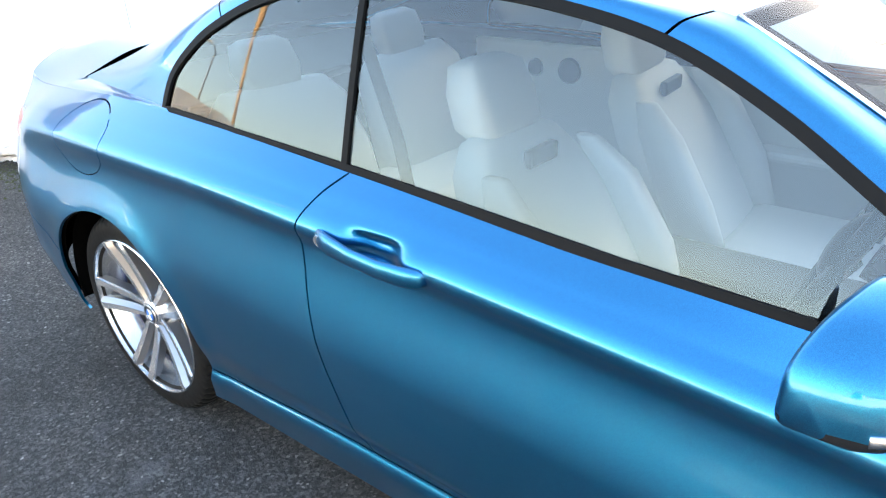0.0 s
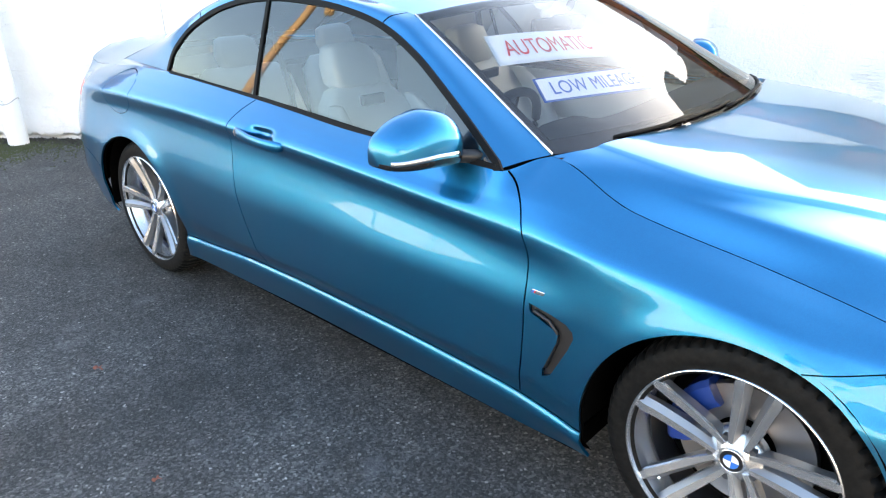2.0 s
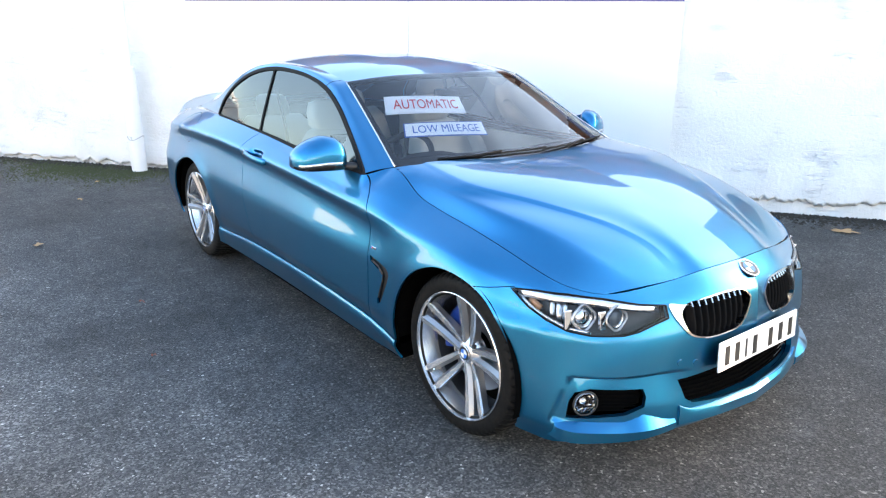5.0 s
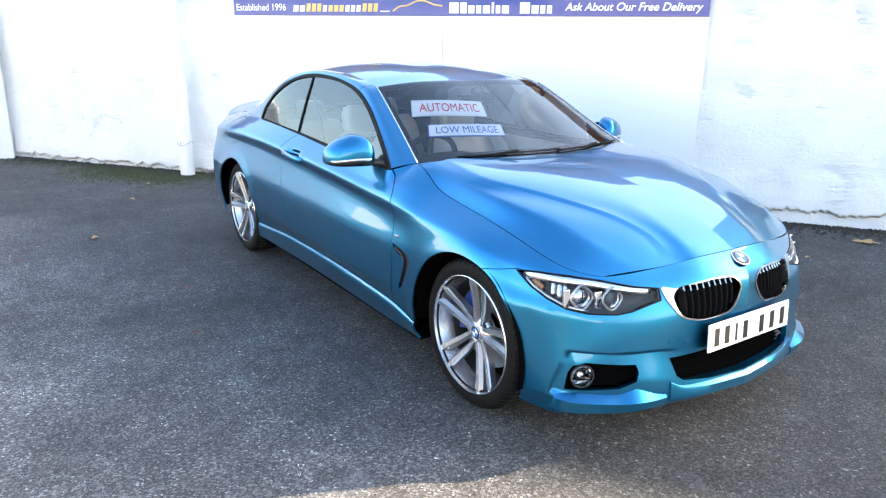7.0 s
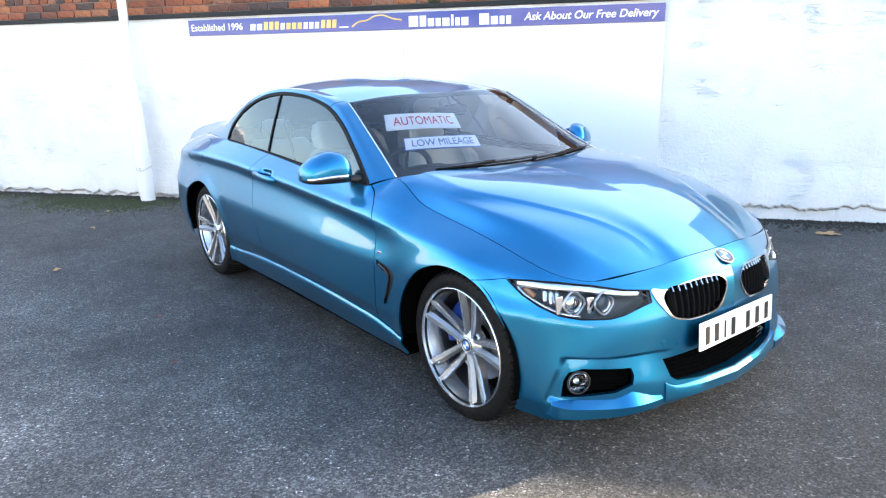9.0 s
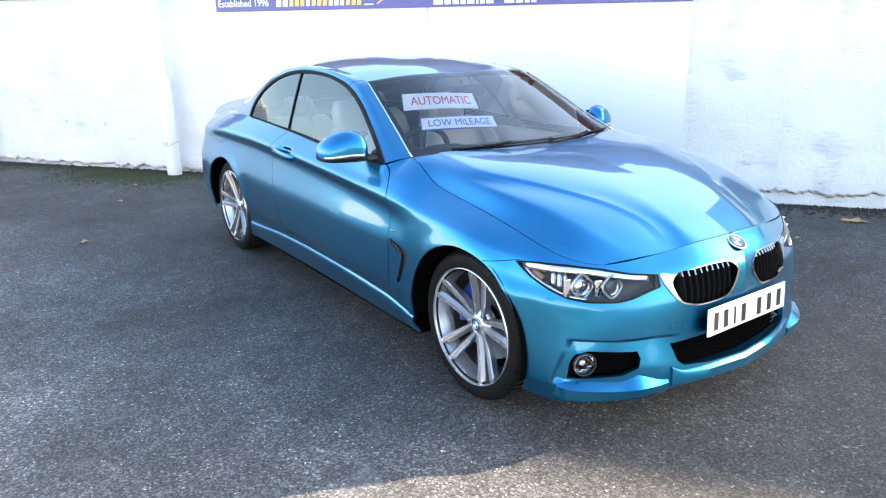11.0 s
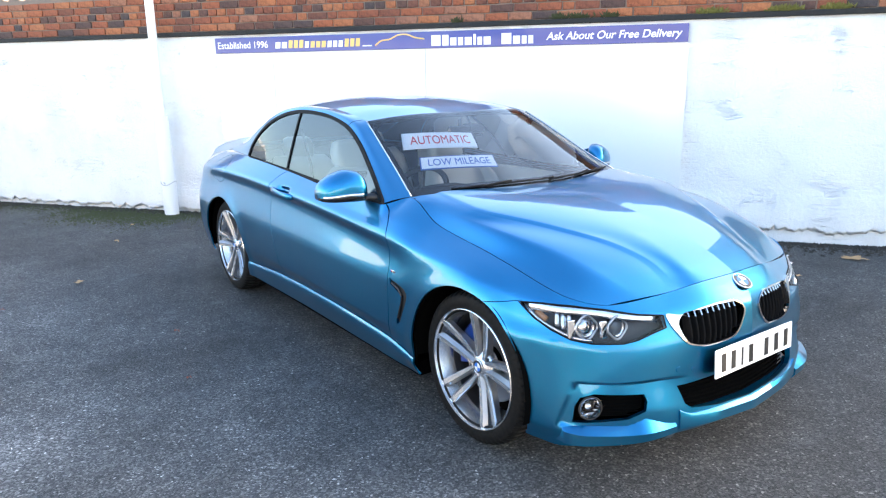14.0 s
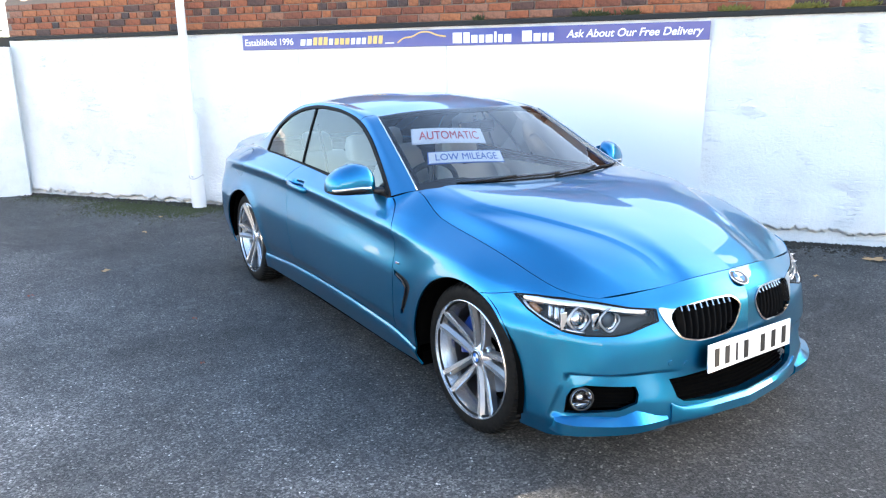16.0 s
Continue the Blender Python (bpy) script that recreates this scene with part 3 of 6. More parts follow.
ROW_1 = [(-2.43, 0, 0.36), (-2.41, 0.5, 0.36), (-2.33, 0.74, 0.36), (-2.15, 0.825, 0.36), (-1.85, 0.862, 0.34), (-1.405, 0.862, 0.322), (-1.0, 0.852, 0.313), (-0.45, 0.854, 0.34), (0.15, 0.854, 0.343), (0.7, 0.849, 0.328), (0.8, 0.848, 0.322), (1.06, 0.848, 0.288), (1.405, 0.845, 0.28), (1.7, 0.815, 0.27), (1.88, 0.785, 0.262), (2.07, 0.6, 0.258), (2.158, 0.4, 0.262), (2.2, 0.2, 0.262), (2.212, 0, 0.262)]
ROW_2 = [(-2.45, 0, 0.46), (-2.43, 0.5, 0.46), (-2.35, 0.75, 0.46), (-2.17, 0.845, 0.46), (-1.85, 0.885, 0.45), (-1.405, 0.885, 0.43), (-1.0, 0.878, 0.42), (-0.45, 0.882, 0.415), (0.15, 0.882, 0.41), (0.7, 0.868, 0.4), (0.8, 0.865, 0.4), (1.06, 0.858, 0.39), (1.405, 0.86, 0.385), (1.7, 0.825, 0.4), (1.92, 0.762, 0.41), (2.065, 0.6, 0.415), (2.135, 0.4, 0.42), (2.17, 0.2, 0.42), (2.182, 0, 0.42)]
ROW_3 = [(-2.44, 0, 0.62), (-2.42, 0.5, 0.62), (-2.33, 0.75, 0.64), (-2.15, 0.845, 0.64), (-1.85, 0.893, 0.62), (-1.405, 0.903, 0.62), (-1.0, 0.891, 0.61), (-0.45, 0.89, 0.6), (0.15, 0.888, 0.6), (0.7, 0.872, 0.595), (0.8, 0.87, 0.595), (1.06, 0.862, 0.6), (1.405, 0.872, 0.6), (1.7, 0.832, 0.575), (1.92, 0.742, 0.565), (2.045, 0.6, 0.56), (2.12, 0.4, 0.56), (2.168, 0.2, 0.56), (2.185, 0, 0.56)]
ROW_4 = [(-2.41, 0, 0.78), (-2.39, 0.5, 0.78), (-2.3, 0.73, 0.79), (-2.12, 0.815, 0.8), (-1.85, 0.85, 0.815), (-1.405, 0.864, 0.838), (-1.0, 0.86, 0.838), (-0.45, 0.856, 0.82), (0.15, 0.853, 0.795), (0.7, 0.845, 0.758), (0.8, 0.8465, 0.75), (1.06, 0.8515, 0.73), (1.405, 0.854, 0.712), (1.7, 0.805, 0.66), (1.88, 0.735, 0.645), (2.015, 0.6, 0.635), (2.095, 0.4, 0.64), (2.152, 0.2, 0.645), (2.178, 0, 0.645)]
ROW_5 = [(-2.4, 0, 0.83), (-2.38, 0.5, 0.83), (-2.29, 0.71, 0.84), (-2.1, 0.805, 0.85), (-1.85, 0.845, 0.87), (-1.405, 0.872, 0.888), (-1.0, 0.873, 0.888), (-0.45, 0.873, 0.871), (0.15, 0.87, 0.847), (0.7, 0.86, 0.812), (0.8, 0.857, 0.804), (1.06, 0.845, 0.779), (1.405, 0.840, 0.757), (1.66, 0.797, 0.715), (1.845, 0.732, 0.695), (1.985, 0.6, 0.68), (2.075, 0.4, 0.688), (2.138, 0.2, 0.7), (2.165, 0, 0.705)]
ROW_6 = [(-2.38, 0, 0.92), (-2.36, 0.5, 0.92), (-2.27, 0.68, 0.91), (-2.09, 0.76, 0.91), (-1.85, 0.79, 0.925), (-1.405, 0.808, 0.952), (-1.0, 0.818, 0.948), (-0.45, 0.826, 0.928), (0.15, 0.828, 0.9), (0.7, 0.83, 0.878), (0.8, 0.815, 0.885), (1.06, 0.79, 0.84), (1.405, 0.785, 0.802), (1.64, 0.764, 0.760), (1.83, 0.715, 0.73), (1.965, 0.6, 0.7), (2.05, 0.4, 0.717), (2.103, 0.2, 0.745), (2.124, 0, 0.755)]
ROW_7 = [(-2.36, 0, .985), (-2.33, .5, .975), (-2.24, .62, .965), (-2.1, .66, .955), (-1.85, .70, .972), (-1.405, .738, 1.002), (-1.0, .755, .997), (-.45, .770, .974), (.15, .778, .942), (.70, .80, .941), (.80, .701, .981), (1.06, .724, .892), (1.405, .722, .836), (1.62, .721, .796), (1.81, .707, .751), (1.95, .60, .72), (2.025, .40, .742), (2.07, .2, .772), (2.085, 0, .783)]


# ledge along the sills
for k in range(6, 12):
    x_, s_, z_ = ROW_1[k]
    ROW_S[k] = (x_, s_ + .0085, z_ - .028)
# the tail tucks in behind the rear wheels
for row in (ROW_0, ROW_S, ROW_1, ROW_2, ROW_3, ROW_4, ROW_5, ROW_6):
    for k, tuck in ((1, .97), (2, .935), (3, .962)):
        row[k] = (row[k][0] + .02, row[k][1] * tuck, row[k][2])


def sstep(x, a, b):
    t = np.clip((x - a) / (b - a), 0, 1)
    return t * t * (3 - 2 * t)


def body_shape(p):
    """Wheel arch flares, the cup behind the door handle and the stepped bumper corners."""
    p = p.copy()
    x, s, z = p.T
    for xc, grow in ((ARCH_F, 0.008), (ARCH_R, 0.007)):
        r = np.hypot(x - xc, z - ARCH_Z)
        p[:, 1] += grow * np.exp(-((r - ARCH_RAD) / 0.05) ** 2) * (s > 0.6)
    cup = np.exp(-(((x + 0.345) / 0.068) ** 4) - (((z - 0.872) / 0.026) ** 4)) * (s > 0.6)
    p[:, 1] -= 0.026 * cup
    q = x - s
    w = np.clip((q - 0.9) / 1.2, 0, 1) * math.pi / 2
    qb = 1.112 + (z - 0.265) * 0.50
    d = np.minimum(0.447 - z, (q - qb) * 0.75)
    m = sstep(d, -0.004, 0.004) * (-0.017 + 0.017 * np.clip(d / 0.11, 0, 1)) * sstep(z, 0.262, 0.285) * (x > 1.3) * sstep(s, .33, .49)
    p[:, 0] += m * np.sin(w)
    p[:, 1] += m * np.cos(w)
    return p


skirt = Loft([ROW_0, ROW_S, ROW_1, ROW_2, ROW_3, ROW_4, ROW_5, ROW_6, ROW_7], body_shape)

LAMP = np.array([(1.687, .792, .708), (1.777, .754, .716), (1.869, .699, .717), (1.953, .609, .707), (2.029, .51, .688), (2.073, .42, .680), (2.091, .420, .638), (2.079, .47, .625), (2.061, .54, .604), (2.039, .591, .595), (1.974, .683, .595), (1.911, .735, .605), (1.838, .765, .629), (1.766, .784, .661)])
lamp_q = dense_line(np.c_[LAMP[:, 0] - LAMP[:, 1], LAMP[:, 2]], 0.02, closed=True)
KIDNEY = dense_line([(.352, .672), (.262, .691), (.155, .701), (.08, .694), (.052, .668), (.068, .622), (.105, .580), (.185, .563), (.285, .562), (.342, .580), (.364, .62), (.368, .652)], 0.016, closed=True, smooth=True)
KFRAME = dense_line([(.412, .680), (.354, .677), (.263, .6955), (.155, .7055), (.077, .699), (.0455, .669), (.061, .618), (.099, .574), (.185, .557), (.287, .556), (.346, .574), (.376, .608), (.402, .648)], 0.014, closed=True, smooth=True)
INTAKE = dense_line([(0.0, .432), (.2, .428), (.390, .414), (.376, .38), (.362, .342), (.332, .322), (.20, .310), (0.0, .306)], 0.016)
pod3 = np.array([(1.939, .734, .354), (1.953, .721, .39), (1.988, .685, .406), (2.084, .517, .399), (2.089, .503, .37), (2.087, .507, .336), (2.059, .572, .309), (1.99, .679, .297), (1.932, .737, .29)])
POD = dense_line(np.c_[pod3[:, 0] - pod3[:, 1], pod3[:, 2]], 0.016, closed=True)
VENT = dense_line([(.860, .626), (.93, .614), (.978, .600), (.998, .584), (1.002, .566), (.988, .53), (.936, .43), (.910, .416), (.910, .438), (.952, .538), (.954, .558), (.940, .573), (.866, .602)], 0.01, closed=True)


def arch_line(xc):
    a = np.linspace(radians(-21), radians(201), 70)
    return np.c_[xc + ARCH_RAD * np.cos(a), ARCH_Z + ARCH_RAD * np.sin(a)]


GAP = 0.0045
door_rear = strip([(-.485, .976), (-.525, .935), (-.553, .875), (-.55, .76), (-.512, .6), (-.455, .45), (-.41, .338)], GAP)
door_front = strip([(.722, .945), (.785, .885), (.826, .80), (.846, .6), (.84, .45), (.826, .318)], GAP)
bump_seam = strip([(1.545, .682), (1.62, .695), (1.70, .715)], 0.003)
fuel_gap = strip(np.vstack([dense_line([(-1.40, .958), (-1.372, .93), (-1.372, .86), (-1.40, .83), (-1.60, .835), (-1.63, .87), (-1.63, .935), (-1.60, .962)], 0.02, closed=True, smooth=True)]), 0.003, smooth=False)
rear_seam = strip([(-1.745, .50), (-1.85, .555), (-2.0, .60), (-2.16, .64)], GAP)
sill_u = skirt.find([(-1.03, .315), (1.04, .29)], side_xz)[0]
sill_gap = np.array([(u, skirt.kv[2] - 0.0032) for u in np.linspace(sill_u[0], sill_u[1], 90)] + [(u, skirt.kv[2] + 0.0032) for u in np.linspace(sill_u[1], sill_u[0], 90)])
tail_u0, tail_u1 = skirt.ku[1] + 0.05, skirt.ku[3] + 0.19
tail_v0, tail_v1 = skirt.kv[5] - 0.01, skirt.kv[7] - 0.01
TAIL = dense_line([(tail_u0, tail_v0), (tail_u1 - .06, tail_v0 + .02), (tail_u1, tail_v1 - .03), (tail_u0, tail_v1)], 0.03, closed=True)


def to_uv(line, proj):
    return np.c_[skirt.find(line, proj, 1.2 if proj is front_sz else None)]


cu, cv = skirt.find([(-.345, .872)], side_xz)
gx, gy = np.meshgrid(np.linspace(-.13, .13, 27), np.linspace(-.06, .06, 16))
fu, fv = np.meshgrid(np.arange(skirt.ku[13] - .1, skirt.U, 0.014), np.arange(skirt.kv[2] - .02, skirt.kv[3] + .06, 0.007))
extra_pts = np.vstack([np.c_[cu[0] + gx.ravel(), cv[0] + gy.ravel()], np.c_[fu.ravel(), fv.ravel()]])
uv = {
    "arch_f": to_uv(arch_line(ARCH_F), side_xz), "arch_r": to_uv(arch_line(ARCH_R), side_xz),
    "lamp": to_uv(lamp_q, wrap_qz), "kidney": to_uv(KIDNEY, front_sz), "kframe": to_uv(KFRAME, front_sz), "intake": to_uv(INTAKE, front_sz),
    "pod": to_uv(POD, wrap_qz), "vent": to_uv(VENT, side_xz), "door_rear": to_uv(door_rear, side_xz),
    "door_front": to_uv(door_front, side_xz), "bump_seam": to_uv(bump_seam, side_xz), "rear_seam": to_uv(rear_seam, side_xz),
    "fuel": to_uv(fuel_gap, side_xz)}
lines = [(uv["arch_f"], False), (uv["arch_r"], False), (uv["lamp"], True), (uv["kidney"], True), (uv["kframe"], True), (uv["intake"], False), (uv["pod"], True), (uv["vent"], True),
         (uv["door_rear"], True), (uv["door_front"], True), (uv["bump_seam"], True), (uv["rear_seam"], True), (uv["fuel"], True), (sill_gap, True), (TAIL, True)]
for k in (2, 5, 6):
    lines.append((np.c_[np.linspace(0, skirt.ku[13], 130), np.full(130, skirt.kv[k])], False))
cut = Cut(skirt, 0.03, 0.02, lines, extra_pts)
C = cut.C
side_part = C[:, 1] > 0.55
xz, sz, qz = side_xz(C), front_sz(C), wrap_qz(C)
cut.mark(side_part & (np.hypot(C[:, 0] - ARCH_F, C[:, 2] - ARCH_Z) < ARCH_RAD), "hole")
cut.mark(side_part & (np.hypot(C[:, 0] - ARCH_R, C[:, 2] - ARCH_Z) < ARCH_RAD), "hole")
cut.mark(inside(uv["lamp"], cut.cuv), "lamp")
cut.mark(inside(uv["kidney"], cut.cuv), "kidney")
cut.mark(inside(uv["kframe"], cut.cuv), "kidney_frame")
cut.mark(inside(np.vstack([uv["intake"], [(skirt.U + .1, uv["intake"][-1, 1]), (skirt.U + .1, uv["intake"][0, 1])]]), cut.cuv), "intake")
cut.mark(inside(uv["pod"], cut.cuv), "pod")
cut.mark(inside(uv["vent"], cut.cuv), "vent")
for g in ("door_rear", "door_front", "bump_seam", "rear_seam", "fuel"):
    cut.mark(inside(uv[g], cut.cuv), "gap")
cut.mark(inside(sill_gap, cut.cuv), "gap")
cut.mark(inside(TAIL, cut.cuv), "tail")
fuel_area = dense_line([(-1.40, .958), (-1.372, .93), (-1.372, .86), (-1.40, .83), (-1.60, .835), (-1.63, .87), (-1.63, .935), (-1.60, .962)], 0.02, closed=True, smooth=True)
cut.mark(side_part & inside(fuel_area, xz), "fuel_flap")
cut.mark((cut.cuv[:, 1] < skirt.kv[2]) & (C[:, 0] > -1.1) & (C[:, 0] < 1.15) & side_part, "sill")
dr = np.array([(.976, -.485), (.935, -.525), (.875, -.553), (.76, -.55), (.6, -.512), (.45, -.455), (.338, -.41)])[::-1]
df = np.array([(.945, .722), (.885, .785), (.80, .826), (.6, .846), (.45, .84), (.318, .826)])[::-1]
xr, xf = np.interp(C[:, 2], dr[:, 0], dr[:, 1]), np.interp(C[:, 2], df[:, 0], df[:, 1])
cut.mark(side_part & (C[:, 0] > xr) & (C[:, 0] < xf), "door")
seam_z = np.interp(C[:, 0], [1.545, 1.62, 1.70], [.682, .695, .715])
cut.mark((C[:, 0] > 1.405) & ((C[:, 2] < seam_z) | (qz[:, 0] > 0.93)) & ~((qz[:, 0] < 1.17) & (C[:, 2] > .722)), "front_bumper")
cut.mark((C[:, 0] > 0.5), "fender")
rz = np.interp(C[:, 0], [-2.2, -2.16, -2.0, -1.85, -1.745], [.645, .64, .60, .555, .50])
cut.mark((C[:, 0] < -1.7) & (C[:, 2] < rz), "rear_bumper")
cut.mark(C[:, 0] < -0.2, "quarter_panel")
cut.mark(np.ones(len(C), bool), "gap")


def panel(name, tags, sides, material=paint, lip=0.009, push=0.0, parent=car, label=""):
    v, f, n = cut.build(tags, sides, lip, push)
    return obj_from(name, v, f, material, parent, label, normals=n)


RIGHT, LEFT = (-1,), (1,)
doors = {}
for side in (RIGHT, LEFT):
    doors[side] = panel("door", ["door"], side, label="blue car door with a body-coloured handle")
    panel("fender", ["fender"], side)
    panel("quarter_panel", ["quarter_panel"], side)
    panel("sill", ["sill"], side)
    panel("tail_lamp", ["tail"], side, tail_red, label="red tail lamp lens")
panel("fuel_flap", ["fuel_flap"], RIGHT)
panel("fuel_flap", ["fuel_flap"], LEFT)
bumper_front = panel("front_bumper", ["front_bumper"], (-1, 1), lip=0.02)
panel("rear_bumper", ["rear_bumper"], (-1, 1))
# near-black sheets behind the shut lines and openings, coloured as the shade there
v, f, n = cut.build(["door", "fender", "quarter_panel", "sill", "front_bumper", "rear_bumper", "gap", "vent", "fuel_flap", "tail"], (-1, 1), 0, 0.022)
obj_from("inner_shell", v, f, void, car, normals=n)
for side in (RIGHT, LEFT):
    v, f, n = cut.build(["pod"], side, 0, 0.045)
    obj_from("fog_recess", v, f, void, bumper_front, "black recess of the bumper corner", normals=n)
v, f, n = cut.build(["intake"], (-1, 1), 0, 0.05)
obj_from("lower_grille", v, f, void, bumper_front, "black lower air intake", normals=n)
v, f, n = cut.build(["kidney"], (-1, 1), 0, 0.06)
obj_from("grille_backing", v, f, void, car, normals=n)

# ---- bonnet ----
HOOD = [
    [(.975, 0, 1.020), (1.25, 0, .998), (1.55, 0, .957), (1.85, 0, .886), (2.0, 0, .828), (2.083, 0, .785)],
    [(.955, .25, 1.019), (1.24, .25, .997), (1.54, .22, .954), (1.84, .19, .882), (1.985, .19, .822), (2.068, .19, .774)],
    [(.885, .585, 1.010), (1.18, .605, .981), (1.49, .475, .942), (1.765, .345, .888), (1.93, .295, .826), (2.042, .29, .755)],
    [(.878, .605, 1.003), (1.176, .632, .970), (1.487, .505, .930), (1.762, .378, .879), (1.925, .335, .818), (2.034, .335, .749)],
    [(.84, .658, .993), (1.11, .672, .946), (1.42, .648, .917), (1.70, .578, .868), (1.86, .535, .816), (2.0, .465, .737)],
    [(.793, .697, .984), (1.06, .720, .892), (1.405, .718, .838), (1.62, .718, .80), (1.81, .70, .752), (1.953, .595, .722)],
]
ts = np.linspace(0, 5, 21)
hood_edge = curve(skirt.ku, np.array(ROW_7, float), np.interp(ts, range(6), skirt.ku[10:16])) - (0, .0045, 0)
hood_loft = Loft([curve(np.arange(6.0), np.array(r), ts) for r in HOOD[:-1]] + [hood_edge], sign=1)
hc = Cut(hood_loft, 0.025, 0.02, [(np.c_[np.linspace(0, hood_loft.U, 60), np.full(60, hood_loft.kv[k])], False) for k in (2, 3)])
hc.mark(np.ones(len(hc.F), bool), "hood")
v, f, n = hc.build(["hood"], (-1, 1), 0.012)
obj_from("bonnet", v, f, paint, car, "sculpted blue bonnet", normals=n)

# ---- glasshouse ----
def side_s(x, z):
    d = z - 0.945
    return 0.772 - 0.33 * d - 0.10 * d * d + 0.05 * np.clip((x - 0.2), 0, 1) * np.clip(1 - d / 0.25, 0, 1) - 0.05 * np.clip(-0.9 - x, 0, 1)


DLO_UP = np.array([(.70, .947), (.56, 1.032), (.43, 1.108), (.28, 1.193), (.12, 1.262), (-.1, 1.308), (-.30, 1.325), (-.53, 1.327), (-.75, 1.301), (-.95, 1.240), (-1.10, 1.160), (-1.185, 1.075), (-1.205, 1.005)])
EDGE = np.array([(.793, .695, .983), (.63, .66, 1.065), (.48, .633, 1.145), (.32, .605, 1.23), (.175, .578, 1.302), (-.05, .558, 1.336), (-.28, .546, 1.355), (-.53, .543, 1.361), (-.78, .55, 1.345), (-1.02, .563, 1.293), (-1.28, .585, 1.20), (-1.55, .61, 1.09), (-1.82, .635, .997)])
up3 = np.c_[DLO_UP[:, 0], side_s(DLO_UP[:, 0], DLO_UP[:, 1]) - 0.004, DLO_UP[:, 1]]
bulge = np.array([0.004, .008, .010, .011, .013, .016, .018, .018, .018, .018, .016, .012, .004])
mid3 = up3 * 0.5 + EDGE * 0.5
mid3[:, 1] += bulge
mid3[:, 2] += bulge * 0.7
rail = Loft([up3, mid3, EDGE], sign=1)
SEAM_F, SEAM_R = rail.ku[4] + 0.03, rail.ku[9] + 0.05


def crown(edge, mid, fr, power=2.2):
    rows = []
    for k in fr:
        g = 1 - k**power
        rows.append(np.c_[edge[:, 0] + (mid[:, 0] - edge[:, 0]) * g, edge[:, 1] * k, edge[:, 2] + (mid[:, 2] - edge[:, 2]) * g])
    return rows


FR = (0, .25, .5, .75, .9, 1.0)
M_SCREEN = np.array([(.985, 0, 1.018), (.80, 0, 1.108), (.625, 0, 1.194), (.445, 0, 1.278), (.275, 0, 1.350)])
M_ROOF = np.array([(.275, 0, 1.350), (.05, 0, 1.389), (-.2, 0, 1.414), (-.5, 0, 1.424), (-.78, 0, 1.412), (-1.05, 0, 1.358)])
M_BACK = np.array([(-1.05, 0, 1.358), (-1.33, 0, 1.25), (-1.60, 0, 1.14), (-1.88, 0, 1.02)])
screen = Loft(crown(EDGE[:5], M_SCREEN, FR, 3.0), sign=-1)
roof_l = Loft(crown(EDGE[4:10], M_ROOF, FR, 2.1), sign=-1)
back_l = Loft(crown(EDGE[9:], M_BACK, FR), sign=-1)


def plain(name, loft, nu, nv, sides, material, label="", parent=car, **more):
    v, f, n = loft_grid(loft, nu, nv, sides, **more)
    return obj_from(name, v, f, material, parent, label, normals=n)


for side in (RIGHT, LEFT):
    k1, k2 = SEAM_F / rail.U, SEAM_R / rail.U
    plain("windscreen_pillar", rail, 40, 9, side, paint, u1=k1 - .0012)
    plain("roof_rail", rail, 46, 9, side, paint, u0=k1 + .0012, u1=k2 - .0012)
    plain("rear_pillar", rail, 40, 9, side, paint, u0=k2 + .0012)
    plain("rail_liner", rail, 60, 6, side, void, push=0.012)
roof = plain("roof", roof_l, 44, 22, (-1, 1), paint, "blue folding metal roof, closed")
plain("roof_lining", roof_l, 20, 12, (-1, 1), dark_trim, push=0.03)
windscreen = plain("windscreen", screen, 30, 30, (-1, 1), screen_glass, "clear curved windscreen")
windscreen.visible_shadow = False
rear_window = plain("rear_window", back_l, 20, 16, (-1, 1), side_glass, u0=.1, u1=.9, v1=.86)
bm = bmesh.new()
# body-coloured border round the rear window
A = loft_grid(back_l, 16, 3, (-1, 1), v0=.84)
B = loft_grid(back_l, 3, 20, (-1, 1), u1=.11)
D = loft_grid(back_l, 3, 20, (-1, 1), u0=.89)
bm.free()
vs, fs, ns = [], [], []
for v, f, n in (A, B, D):
    fs.append(f + sum(len(q) for q in vs))
    vs.append(v)
    ns.append(n)
obj_from("rear_window_surround", np.vstack(vs), np.vstack(fs), paint, car, normals=np.vstack(ns))

# rear deck and shoulders
deck = Loft([[(-1.86, 0, 1.075), (-2.12, 0, 1.078), (-2.34, 0, 1.050)], [(-1.84, .4, 1.062), (-2.11, .38, 1.064), (-2.32, .4, 1.036)], [(-1.81, .64, 1.000), (-2.09, .60, .990), (-2.27, .58, .985)], [(-1.85, .70, .972), (-2.1, .66, .956), (-2.24, .62, .966)]], sign=1)
plain("boot_lid", deck, 24, 24, (-1, 1), paint, "blue boot lid")
tail_row = np.array([rail.at([rail.U], [v])[0] for v in np.linspace(0, rail.V, 6)])
belt_row = curve(skirt.ku, np.array(ROW_7, float), np.linspace(skirt.find([(-1.17, .99)], side_xz)[0][0], skirt.ku[4], 6))
shoulder = Loft([tail_row, tail_row * .5 + belt_row * .5 + (0, 0.002, 0.003), belt_row], sign=1)
for side in (RIGHT, LEFT):
    plain("rear_shoulder", shoulder, 16, 6, side, paint)

